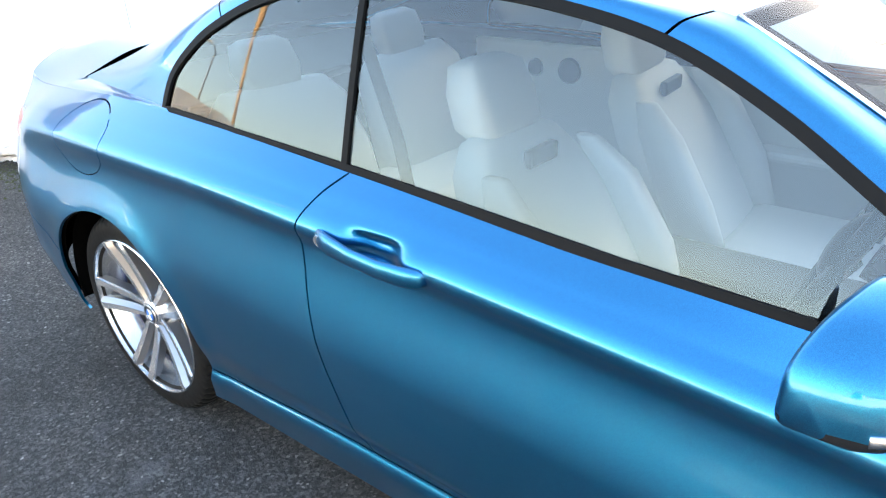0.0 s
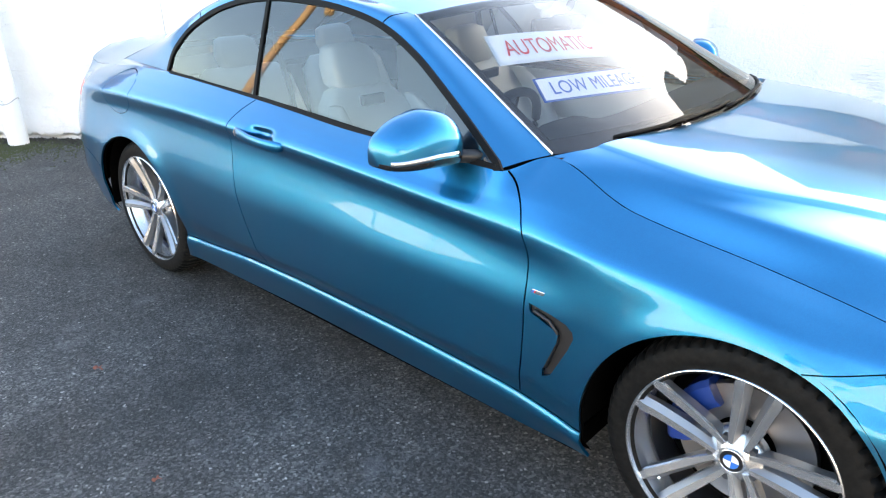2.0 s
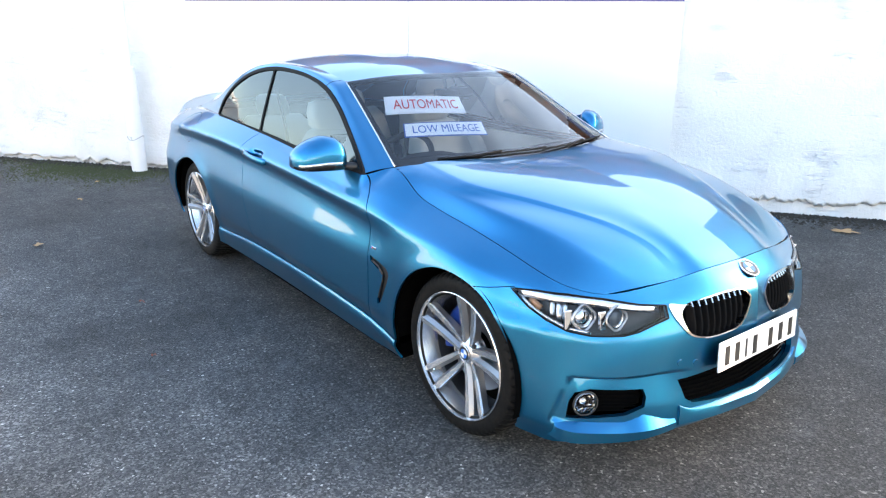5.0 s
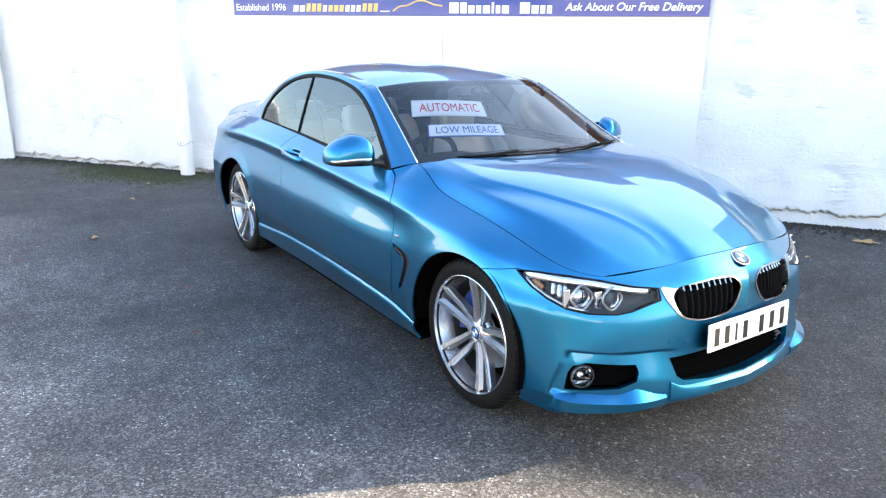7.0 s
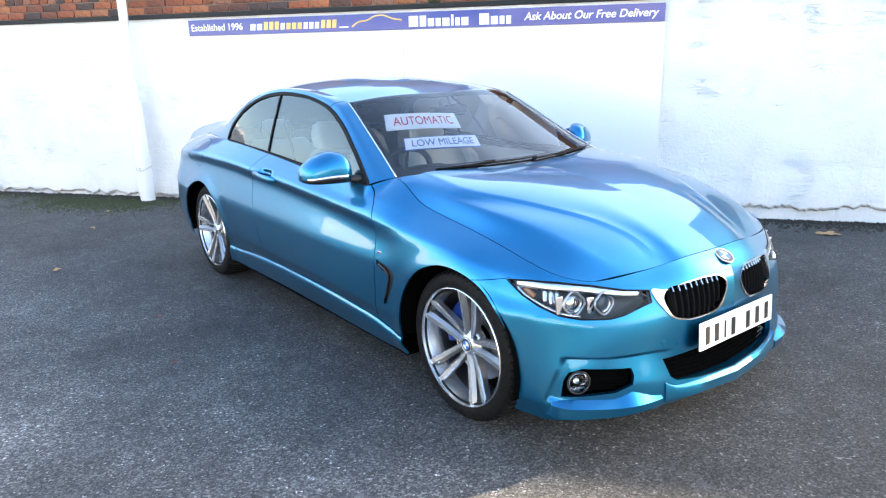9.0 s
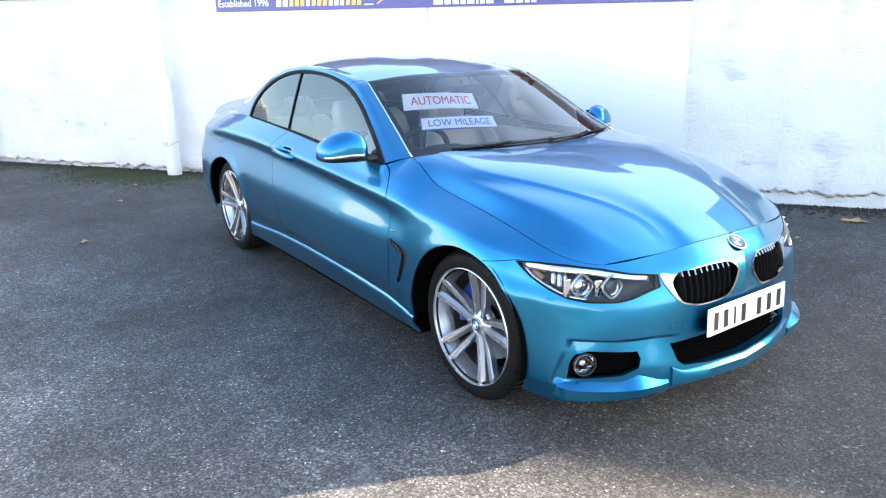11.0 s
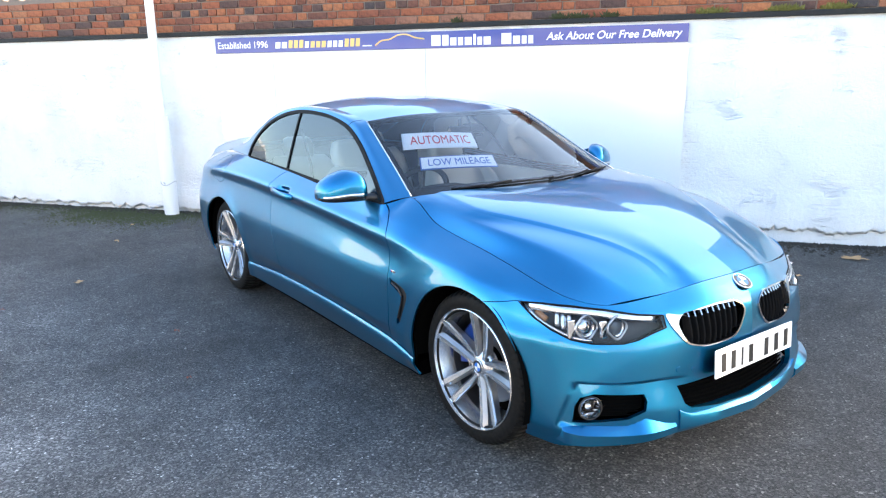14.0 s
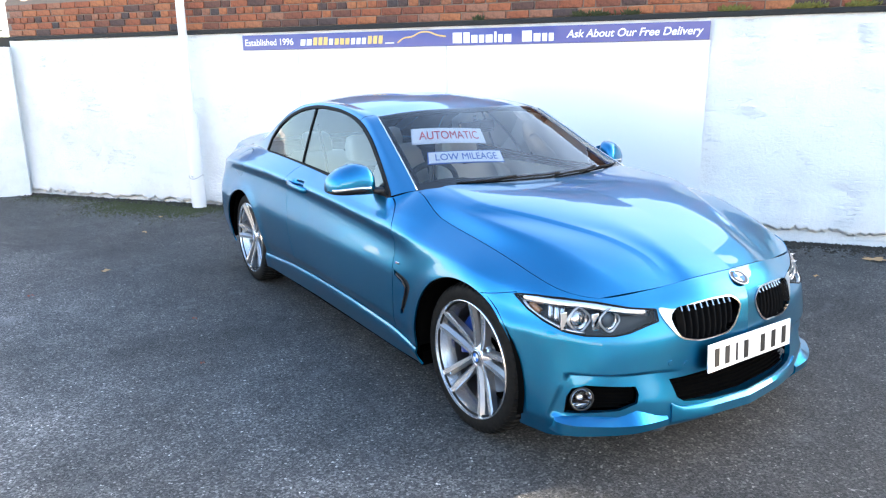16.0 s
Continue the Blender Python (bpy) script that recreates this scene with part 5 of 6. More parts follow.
# wheels: local y is outward
def build_wheel(width, dish):
    w = new("wheel")
    hw = width / 2
    bm = bmesh.new()
    seg = 120
    prof = [(.244, hw - .022), (.259, hw - .010), (.277, hw - .006), (.295, hw - .007), (.313, hw - .012), (.323, hw - .022), (.3285, hw - .034), (.331, hw - .052), (.331, hw - .075), (.325, hw - .077), (.325, hw - .084), (.331, hw - .086), (.331, .006), (.325, .005), (.325, -.005), (.331, -.006), (.331, -hw + .086), (.325, -hw + .084), (.325, -hw + .077), (.331, -hw + .075), (.331, -hw + .052), (.323, -hw + .020), (.295, -hw), (.238, -hw + .022)]
    rings = []
    for i, (r, y) in enumerate(prof):
        ring = []
        for j in range(seg * 2):
            cut_in = j % 4 == 0 and i in (5, 6, 7, 8) or (j + 2) % 4 == 0 and i in (11, 12, 15, 16) or j % 4 == 0 and i in (19, 20, 21)
            rr = r - (.008 if cut_in else 0)
            a = 2 * math.pi * (j + (.25 * (i - 6) if 5 <= i <= 8 else 0)) / (seg * 2)
            ring.append(bm.verts.new((rr * math.cos(a), y, rr * math.sin(a))))
        rings.append(ring)
    for A, B in zip(rings, rings[1:]):
        for j in range(seg * 2):
            k = (j + 1) % (seg * 2)
            fc = bm.faces.new((A[j], A[k], B[k], B[j]))
            fc.material_index = 1 if A[j].co.xz.length > .3275 and B[j].co.xz.length > .3275 and A[k].co.xz.length > .3275 else 0
    part("tyre", bm, [tyre_rubber, tread_rubber], w, "black low-profile tyre", angle=32)
    f = hw - .010
    bm = bmesh.new()
    revolve(bm, [(.2503, f - .012), (.2585, f - .004), (.2611, f + .002), (.2590, f + .0055), (.2554, f + .0045), (.2529, f - .003), (.2498, f - .022), (.2441, f - .034), (.2415, f - .052), (.2369, f - .060), (.2348, f - .085), (.2287, -hw + .05), (.2420, -hw + .03)], 90)
    for fc in bm.faces:
        fc.material_index = 1 if fc.calc_center_median().y < f - .09 else 0
    rim = part("rim", bm, [alloy, alloy_grey], w, "silver alloy rim with five double spokes", angle=50)
    bm = bmesh.new()
    revolve(bm, [(.2606, f + .0035), (.2587, f + .0070), (.2565, f + .0064)], 90)
    part("rim_lip", bm, chrome, rim, smooth=True)
    hub_o = f - dish
    for k in range(5):
        for sd in (-1, 1):
            bm = bmesh.new()
            th = radians(100 + 72 * k)
            er, et = Vector((math.cos(th), 0, math.sin(th))), Vector((-math.sin(th), 0, math.cos(th)))
            rings = []
            for t in (0, .1, .2, .3, .42, .55, .68, .80, .87, .94, 1):
                r = .040 + .212 * t
                lat = sd * float(np.interp(t, (0, .2, .8, .87, 1), (.0165, .0215, .0345, .0375, .0385)))
                wd = float(np.interp(t, (0, .2, .42, .68, .87, 1), (.0120, .0150, .0175, .0185, .0205, .0165)))
                o = hub_o + .043 * t ** 1.4 - (.004 if t > .95 else 0)
                c = er * r + et * lat
                dep = .046 - .010 * t
                ring = []
                # machined outer face, sloping to a grey flank on the pair's inner side
                for dx, dy in ((wd, -.007), (wd - .003, 0), (-wd * .25, -.0005), (-wd, -.016), (-wd * .8, -dep), (wd * .7, -dep)):
                    ring.append(bm.verts.new(c + et * dx * sd + Vector((0, o + dy, 0))))
                rings.append(ring)
            for A, B in zip(rings, rings[1:]):
                for j in range(6):
                    fc = bm.faces.new((A[j], A[(j + 1) % 6], B[(j + 1) % 6], B[j]))
                    fc.material_index = 0 if j in (0, 1) else 1
            bm.faces.new(rings[0])
            bm.faces.new(rings[-1])
            bmesh.ops.recalc_face_normals(bm, faces=bm.faces)
            part("spoke", bm, [alloy, spoke_grey], rim, angle=30)
        bm = bmesh.new()
        th = radians(100 + 72 * k + 36)
        c = Vector((.058 * math.cos(th), hub_o - .012, .058 * math.sin(th)))
        bmesh.ops.create_cone(bm, cap_ends=True, segments=8, radius1=.011, radius2=.009, depth=.02, matrix=Matrix.Translation(c) @ Matrix.Rotation(radians(-90), 4, "X"))
        part("wheel_bolt", bm, alloy_grey, rim)
    bm = bmesh.new()
    revolve(bm, [(.001, hub_o + .002), (.036, hub_o + .002), (.044, hub_o - .004), (.066, hub_o - .014), (.074, hub_o - .024), (.076, hub_o - .05)], 60)
    hub = part("hub", bm, alloy, rim, angle=35)
    badge(Matrix.Translation((0, hub_o + .004, 0)) @ Matrix.Rotation(radians(-90), 4, "X"), .031, rim)
    bm = bmesh.new()
    revolve(bm, [(.08, f - .115), (.170, f - .115), (.172, f - .119), (.172, f - .137), (.17, f - .140), (.08, f - .140)], 60)
    part("brake_disc", bm, disc_metal, w, "grey steel brake disc", angle=40)
    bm = bmesh.new()
    rings = []
    for a in np.linspace(radians(-14), radians(58), 10):
        ring = []
        for r, y in ((.118, f - .160), (.118, f - .095), (.140, f - .082), (.178, f - .082), (.192, f - .095), (.192, f - .160)):
            ring.append(bm.verts.new((r * math.cos(a), y, r * math.sin(a))))
        rings.append(ring)
    for A, B in zip(rings, rings[1:]):
        for j in range(6):
            bm.faces.new((A[j], A[(j + 1) % 6], B[(j + 1) % 6], B[j]))
    bm.faces.new(rings[0])
    bm.faces.new(rings[-1])
    part("brake_caliper", bm, caliper_blue, w, "blue brake caliper", angle=40)
    bm = bmesh.new()
    a = radians(-38)
    tube(bm, [(.225 * math.cos(a), f - .03, .225 * math.sin(a)), (.205 * math.cos(a), f - .012, .205 * math.sin(a))], .004, 8)
    part("tyre_valve", bm, satin, rim)
    # added near-black disc that darkens the gaps between the spokes
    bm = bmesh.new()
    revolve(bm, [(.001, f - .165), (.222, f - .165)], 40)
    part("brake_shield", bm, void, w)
    return w


wheel_f = build_wheel(.225, .044)
wheel_f.parent = car
wheel_f.matrix_basis = Matrix.Translation((1.408, -.740, .329)) @ Matrix.Rotation(math.pi, 4, "Z") @ Matrix.Rotation(radians(0), 4, "Y")
tagged(wheel_f, "alloy wheel with five double spokes and blue caliper")
wheel_r = build_wheel(.235, .030)
wheel_r.parent = car
wheel_r.matrix_basis = Matrix.Translation((-1.405, -.743, .329)) @ Matrix.Rotation(math.pi, 4, "Z") @ Matrix.Rotation(radians(25), 4, "Y")
tagged(wheel_r, "alloy wheel with five double spokes")
for src, x, y in ((wheel_f, 1.408, .740), (wheel_r, -1.405, .743)):
    c = copy_thing(src, Matrix.Translation((x, y, .329)))
    c.parent = car

# windscreen border, wipers, cowl
for a, b, c, d, nm in ((0, .085, 0, 1, "lower_frit"), (.945, 1, 0, 1, "upper_frit"), (0, 1, .955, 1, "edge_frit")):
    for side in (RIGHT, LEFT):
        plain(nm, screen, 24, 24, side, gloss_black, "black glass border", windscreen, push=.003, u0=a, u1=b, v0=c, v1=d)
bm = bmesh.new()
rings = []
for s in np.linspace(-.70, .70, 29):
    k = abs(s) / .70
    x = .985 - .19 * k ** 2.2
    z = 1.010 - .028 * k ** 2.2
    rings.append([bm.verts.new((x - .06, s, z - .012)), bm.verts.new((x + .03, s, z - .002)), bm.verts.new((x + .05, s, z - .03))])
for A, B in zip(rings, rings[1:]):
    for j in range(2):
        bm.faces.new((A[j], A[j + 1], B[j + 1], B[j]))
part("cowl", bm, rubber, car, smooth=True)
for s0, s1 in ((-.52, .06), (.02, .60)):
    pts = []
    for t in np.linspace(0, 1, 9):
        s = s0 + (s1 - s0) * t
        k = abs(s) / .70
        u = .022 + .02 * t
        vv = np.interp(abs(s) / .66, FR, screen.kv)
        p, nn = Vector(screen.at([u * screen.U], [vv])[0]), Vector(screen.normal([u * screen.U], [vv])[0])
        pts.append(Vector((p.x, s, p.z)) + Vector((nn.x, nn.y * (1 if s > 0 else -1), nn.z)) * .009)
    bm = bmesh.new()
    tube(bm, pts, .005, 6)
    wip = part("wiper", bm, rubber, car, "black wiper blade", smooth=True)
    bm = bmesh.new()
    q = pts[4] + Vector((.012, 0, .012))
    tube(bm, [Vector((.975 - .1 * abs(s0), s0 + .12, 1.005)), (q + Vector((.975 - .1 * abs(s0), s0 + .12, 1.02))) / 2, q], .006, 6)
    part("wiper_arm", bm, rubber, wip, smooth=True)
# roof aerial
bm = bmesh.new()
tube(bm, [(-1.50, 0.0, 1.19), (-1.47, 0.0, 1.225), (-1.40, 0.0, 1.235)], .02, 8, radii=[.012, .018, .008])
part("roof_aerial", bm, paint, car, smooth=True)

# ---- inside the car ----
def cushion(bm, secs, seg=16, power=.45):
    """Soft block through sections (centre, half width, half depth) standing along z."""
    rings = []
    for (x, y, z), hy, hx in secs:
        ring = []
        for a in np.linspace(0, 2 * math.pi, seg + 1)[:-1]:
            c, d = math.cos(a), math.sin(a)
            ring.append(bm.verts.new((x + hx * abs(c) ** power * (1 if c > 0 else -1), y + hy * abs(d) ** power * (1 if d > 0 else -1), z)))
        rings.append(ring)
    for A, B in zip(rings, rings[1:]):
        for j in range(seg):
            bm.faces.new((A[j], A[(j + 1) % seg], B[(j + 1) % seg], B[j]))
    bm.faces.new(rings[0])
    bm.faces.new(rings[-1])


for y in (-.37, .37):
    bm = bmesh.new()
    cushion(bm, [((-.10, y, .50), .20, .10), ((-.13, y, .56), .235, .10), ((-.20, y, .70), .25, .085), ((-.28, y, .85), .245, .075), ((-.335, y, .93), .205, .065), ((-.36, y, .985), .155, .05), ((-.37, y, 1.0), .12, .02)])
    seat = part("front_seat", bm, leather, car, "ivory leather sports seat", smooth=True)
    for d in (-1, 1):
        bm = bmesh.new()
        cushion(bm, [((-.05, y + d * .215, .55), .035, .07), ((-.11, y + d * .235, .70), .042, .075), ((-.20, y + d * .225, .87), .036, .06), ((-.26, y + d * .20, .95), .02, .03)], 12, .7)
        part("side_bolster", bm, leather, seat, smooth=True)
        bm = bmesh.new()
        tube(bm, [(-.37, y + d * .055, .97), (-.39, y + d * .055, 1.03)], .007, 8)
        part("headrest_post", bm, chrome, seat)
    bm = bmesh.new()
    cushion(bm, [((-.385, y, .985), .10, .045), ((-.39, y, 1.01), .125, .058), ((-.41, y, 1.08), .125, .058), ((-.425, y, 1.14), .105, .048), ((-.43, y, 1.155), .07, .02)])
    part("headrest", bm, leather, seat, smooth=True)
    bm = bmesh.new()
    box(bm, -.05, .42, y - .23, y + .23, .42, .56, bevel=.05)
    part("seat_cushion", bm, leather, seat, smooth=True)
    bm = bmesh.new()
    box(bm, -.285, -.262, y - .06, y + .06, .93, .972, bevel=.006)
    part("belt_guide", bm, dark_trim, seat)
bm = bmesh.new()
box(bm, -1.22, -.82, -.58, .58, .48, .62, bevel=.06)
rear_seat = part("rear_seat", bm, leather, car, "ivory leather rear bench", smooth=True)
bm = bmesh.new()
for y in (-.31, .31):
    cushion(bm, [((-1.15, y, .58), .27, .09), ((-1.20, y, .75), .27, .08), ((-1.27, y, .92), .25, .07), ((-1.29, y, .98), .20, .03)])
part("rear_backrest", bm, leather, rear_seat, smooth=True)
for y in (-.31, .31):
    bm = bmesh.new()
    cushion(bm, [((-1.30, y, .97), .10, .04), ((-1.32, y, 1.03), .115, .05), ((-1.34, y, 1.10), .10, .04), ((-1.345, y, 1.115), .07, .015)])
    part("headrest", bm, leather, rear_seat, smooth=True)
bm = bmesh.new()
box(bm, -1.9, -1.33, -.60, .60, .93, .96, bevel=.01)
part("parcel_shelf", bm, dark_trim, car)
bm = bmesh.new()
box(bm, -1.3, .95, -.78, .78, .30, .34)
part("cabin_floor", bm, carpet, car)
for side in (-1, 1):
    bm = bmesh.new()
    box(bm, -.50, .66, .715 * side, .745 * side, .40, .915, bevel=.012)
    card = part("door_card", bm, leather, doors[(side,)], "ivory inner door panel")
    bm = bmesh.new()
    box(bm, -.35, .45, .64 * side, .72 * side, .66, .70, bevel=.015)
    part("armrest", bm, leather, card)
    bm = bmesh.new()
    box(bm, -1.25, -.52, .70 * side, .73 * side, .45, .955, bevel=.012)
    trim = part("quarter_trim", bm, leather, car, "ivory rear side panel")
    for x, r in ((-.80, .05), (-.95, .035)):
        bm = bmesh.new()
        bmesh.ops.create_cone(bm, cap_ends=True, segments=28, radius1=r, radius2=r * .9, depth=.012, matrix=Matrix.Translation((x, .696 * side, .86)) @ Matrix.Rotation(radians(90 * side), 4, "X"))
        part("speaker", bm, dark_trim, trim, "dark speaker cover")
    bm = bmesh.new()
    tube(bm, [(-.56, .62 * side, 1.22), (-.50, .60 * side, 1.0), (-.42, .60 * side, .62)], .02, 6, squash=([(0, side, 0)] * 3, .1))
    part("seat_belt", bm, dark_trim, car)
# dashboard, wheel, console, inner mirror
bm = bmesh.new()
secs = []
for y in np.linspace(-.70, .70, 25):
    k = abs(y) / .70
    hood_up = .035 * math.exp(-((y + .37) / .17) ** 4)
    fx = .90 - .14 * k ** 2.2
    secs.append([bm.verts.new((x, y, z)) for x, z in ((fx, .965 - .01 * k), (.72, .975 + hood_up * .4), (.60, .965 + hood_up), (.545, .93 + hood_up), (.53, .85), (.56, .72), (.66, .60))])
for A, B in zip(secs, secs[1:]):
    for j in range(6):
        bm.faces.new((A[j], A[j + 1], B[j + 1], B[j]))
part("dashboard", bm, dark_trim, car, "anthracite dashboard", smooth=True)
bm = bmesh.new()
sw = Matrix.Translation((.36, -.37, .895)) @ Matrix.Rotation(radians(-66), 4, "Y")
tube(bm, [sw @ Vector((.185 * math.cos(a), .185 * math.sin(a), 0)) for a in np.linspace(0, 2 * math.pi, 41)[:-1]], .016, 10, closed=True)
wheel_s = part("steering_wheel", bm, dark_trim, car, "dark leather steering wheel", smooth=True)
for a in (0, 180, 265):
    bm = bmesh.new()
    d = radians(a + 90)
    tube(bm, [sw @ Vector((.04 * math.cos(d), .04 * math.sin(d), -.02)), sw @ Vector((.18 * math.cos(d), .18 * math.sin(d), 0))], .016, 6)
    part("wheel_spoke", bm, satin, wheel_s)
bm = bmesh.new()
bmesh.ops.create_uvsphere(bm, u_segments=20, v_segments=10, radius=.075, matrix=sw @ Matrix.Diagonal((1, 1, .4, 1)))
part("wheel_boss", bm, dark_trim, wheel_s, smooth=True)
bm = bmesh.new()
tube(bm, [(.40, -.37, .88), (.62, -.37, .80)], .035, 10)
part("steering_column", bm, dark_trim, wheel_s)
bm = bmesh.new()
box(bm, -.25, .58, -.11, .11, .34, .62, bevel=.03)
part("centre_console", bm, dark_trim, car)
bm = bmesh.new()
box(bm, .29, .32, -.12, .12, 1.205, 1.27, bevel=.012)
box(bm, .33, .42, -.05, .05, 1.235, 1.285, bevel=.012)
part("rear_view_mirror", bm, gloss_black, car)


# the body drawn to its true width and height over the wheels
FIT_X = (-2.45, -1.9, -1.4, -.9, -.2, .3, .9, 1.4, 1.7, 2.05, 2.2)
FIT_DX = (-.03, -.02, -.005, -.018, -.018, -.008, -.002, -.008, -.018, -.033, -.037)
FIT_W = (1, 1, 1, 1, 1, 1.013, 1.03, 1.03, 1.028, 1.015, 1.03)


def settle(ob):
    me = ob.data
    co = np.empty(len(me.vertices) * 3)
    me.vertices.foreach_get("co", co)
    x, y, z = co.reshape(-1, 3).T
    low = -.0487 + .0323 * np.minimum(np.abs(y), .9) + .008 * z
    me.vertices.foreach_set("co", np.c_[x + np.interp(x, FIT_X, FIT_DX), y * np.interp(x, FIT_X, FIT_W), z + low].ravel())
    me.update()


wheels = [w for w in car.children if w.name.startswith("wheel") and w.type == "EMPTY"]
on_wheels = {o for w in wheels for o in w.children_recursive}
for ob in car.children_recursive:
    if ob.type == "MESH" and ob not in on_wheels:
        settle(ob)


# ---- things along the wall ----
def text(name, words, material, parent, at, width, height, turn, slant=0.0, bold=0.0):
    cu = bpy.data.curves.new(name, "FONT")
    cu.offset = bold
    cu.body = words
    tmp = bpy.data.objects.new(name, cu)
    scene.collection.objects.link(tmp)
    bpy.context.view_layer.update()
    me = bpy.data.meshes.new_from_object(tmp.evaluated_get(bpy.context.evaluated_depsgraph_get()))
    bpy.data.objects.remove(tmp)
    bpy.data.curves.remove(cu)
    xs_, ys_ = [v.co.x for v in me.vertices], [v.co.y for v in me.vertices]
    x0, x1, y0, y1 = min(xs_), max(xs_), min(ys_), max(ys_)
    for v in me.vertices:
        y_ = (v.co.y - y0) / (y1 - y0) * height
        v.co = ((v.co.x - x0) / (x1 - x0) * width + slant * y_, y_, 0)
    me.materials.append(material)
    if not bold:
        ob = new(name, me)
        ob.parent = parent
        ob.matrix_basis = at @ turn
        return ob
    # one object a letter
    link_ = {i: i for i in range(len(me.vertices))}

    def root(i):
        while link_[i] != i:
            link_[i] = link_[link_[i]]
            i = link_[i]
        return i

    for e in me.edges:
        link_[root(e.vertices[0])] = root(e.vertices[1])
    bits = {}
    for p in me.polygons:
        bits.setdefault(root(p.vertices[0]), []).append(p)
    spans = []
    for ps in bits.values():
        xs_ = [me.vertices[i].co.x - slant * me.vertices[i].co.y for p in ps for i in p.vertices]
        spans.append([min(xs_), max(xs_), ps])
    spans.sort(key=lambda q: q[0])
    letters = []
    for a, b, ps in spans:
        if letters and a < letters[-1][1] - .3 * min(b - a, letters[-1][1] - letters[-1][0]):
            letters[-1][1] = max(b, letters[-1][1])
            letters[-1][2] += ps
        else:
            letters.append([a, b, list(ps)])
    for a, b, ps in letters:
        used = sorted({i for p in ps for i in p.vertices})
        at_ = {i: k for k, i in enumerate(used)}
        ob = obj_from("letter", [tuple(me.vertices[i].co) for i in used], [[at_[i] for i in p.vertices] for p in ps], material, parent, smooth=False)
        ob.matrix_basis = at @ turn
    bpy.data.meshes.remove(me)


UPRIGHT = Matrix.Rotation(radians(90), 4, "X")
bm = bmesh.new()
box(bm, -3.30, 1.47, -.050, -.030, 1.752, 1.907, bevel=.002)
sign = part("sign_board", bm, sign_blue)
sign.matrix_world = WALL_M
tagged(sign, "long navy sign board with white lettering on the wall", "sign")
text("lettering", "Established 1996", sign_white, sign, Matrix.Translation((-3.265, -.0525, 1.796)), .60, .070, UPRIGHT, 0.0, .012)
text("lettering", "Ask About Our Free Delivery", sign_white, sign, Matrix.Translation((.225, -.0525, 1.776)), 1.18, .092, UPRIGHT, .22, .020)
# trade names stand as plain bars
def bar(d0, d1, z0, z1, material, lean=0.0):
    bm = bmesh.new()
    vs = [bm.verts.new((d + lean * (z - z0), -.0525, z)) for d, z in ((d0, z0), (d1, z0), (d1, z1), (d0, z1))]
    bm.faces.new(vs)
    part("name_bar", bm, material, sign).data.polygons[0].flip()


for d0, d1, n_, mt, rise in ((-2.581, -2.432, 2, sign_white, .062), (-2.428, -2.244, 3, sign_gold, .078), (-2.240, -2.180, 1, sign_white, .062), (-2.176, -1.990, 3, sign_gold, .062), (-1.986, -1.802, 3, sign_white, .062), (-1.797, -1.616, 3, sign_gold, .078)):
    w_ = (d1 - d0) / n_
    for i in range(n_):
        bar(d0 + i * w_, d0 + (i + 1) * w_ - .016, 1.788, 1.788 + rise, mt, .12)
bar(-1.60, -1.50, 1.786, 1.797, sign_white)
for d0, d1, tall in ((-.879, (.110, .080, .078, .066, .085, .040, .060, .084), (0, 1, 5)), (-.188, (.110, .082, .062, .062), (0,))):
    for i, w_ in enumerate(d1):
        bar(d0, d0 + w_ - .016, 1.773, 1.872 if i in tall else 1.846, sign_white)
        d0 += w_
bm = bmesh.new()
pts = [(-1.465, 1.791), (-1.40, 1.834), (-1.31, 1.846), (-1.22, 1.884), (-1.132, 1.887), (-1.045, 1.856), (-.95, 1.841)]
tube(bm, [(a, -.0515, b) for a, b in dense_line(pts, .03, smooth=True)], .007, 6, squash=([(0, -1, 0)] * len(dense_line(pts, .03, smooth=True)), .3))
part("sweep_line", bm, sign_gold, sign)

for a, b in ((-3.30, -2.627), (-2.622, -.950), (-.945, 1.476)):
    bm = bmesh.new()
    box(bm, a, b, -.038, -.002, .22, 1.751, bevel=.0015)
    p_ = part("wall_panel", bm, white_board)
    p_.matrix_world = WALL_M
    tagged(p_, "smooth white composite board fixed to the wall", "panel", "boards on the wall")

# white post: wide pipe below, slim tube above, wire tie
bm = bmesh.new()
tube(bm, [(0, 0, -.02), (-.02, 0, 1.03), (-.02, 0, 1.09), (-.02, 0, 1.105)], .078, 24, radii=[.079, .074, .071, .050])
post = part("post", bm, white_metal, smooth=False, angle=40)
post.matrix_world = Matrix.Translation((-4.675, -.385, 0))
tagged(post, "white-painted metal post with a wire tie", "post")
bm = bmesh.new()
tube(bm, [(-.015, 0, 1.0), (-.012, 0, 2.4), (-.01, 0, 5.5)], .046, 20)
part("upper_tube", bm, white_metal, post, angle=40)
bm = bmesh.new()
tube(bm, [(-.007 + .081 * math.cos(a), .081 * math.sin(a), .36 + .02 * math.sin(2 * a)) for a in np.linspace(0, 2 * math.pi, 25)[:-1]], .004, 6, closed=True)
tube(bm, [(.08, -.06, .37), (.12, -.09, .39), (.15, -.08, .36)], .003, 5)
part("wire_tie", bm, galv, post)

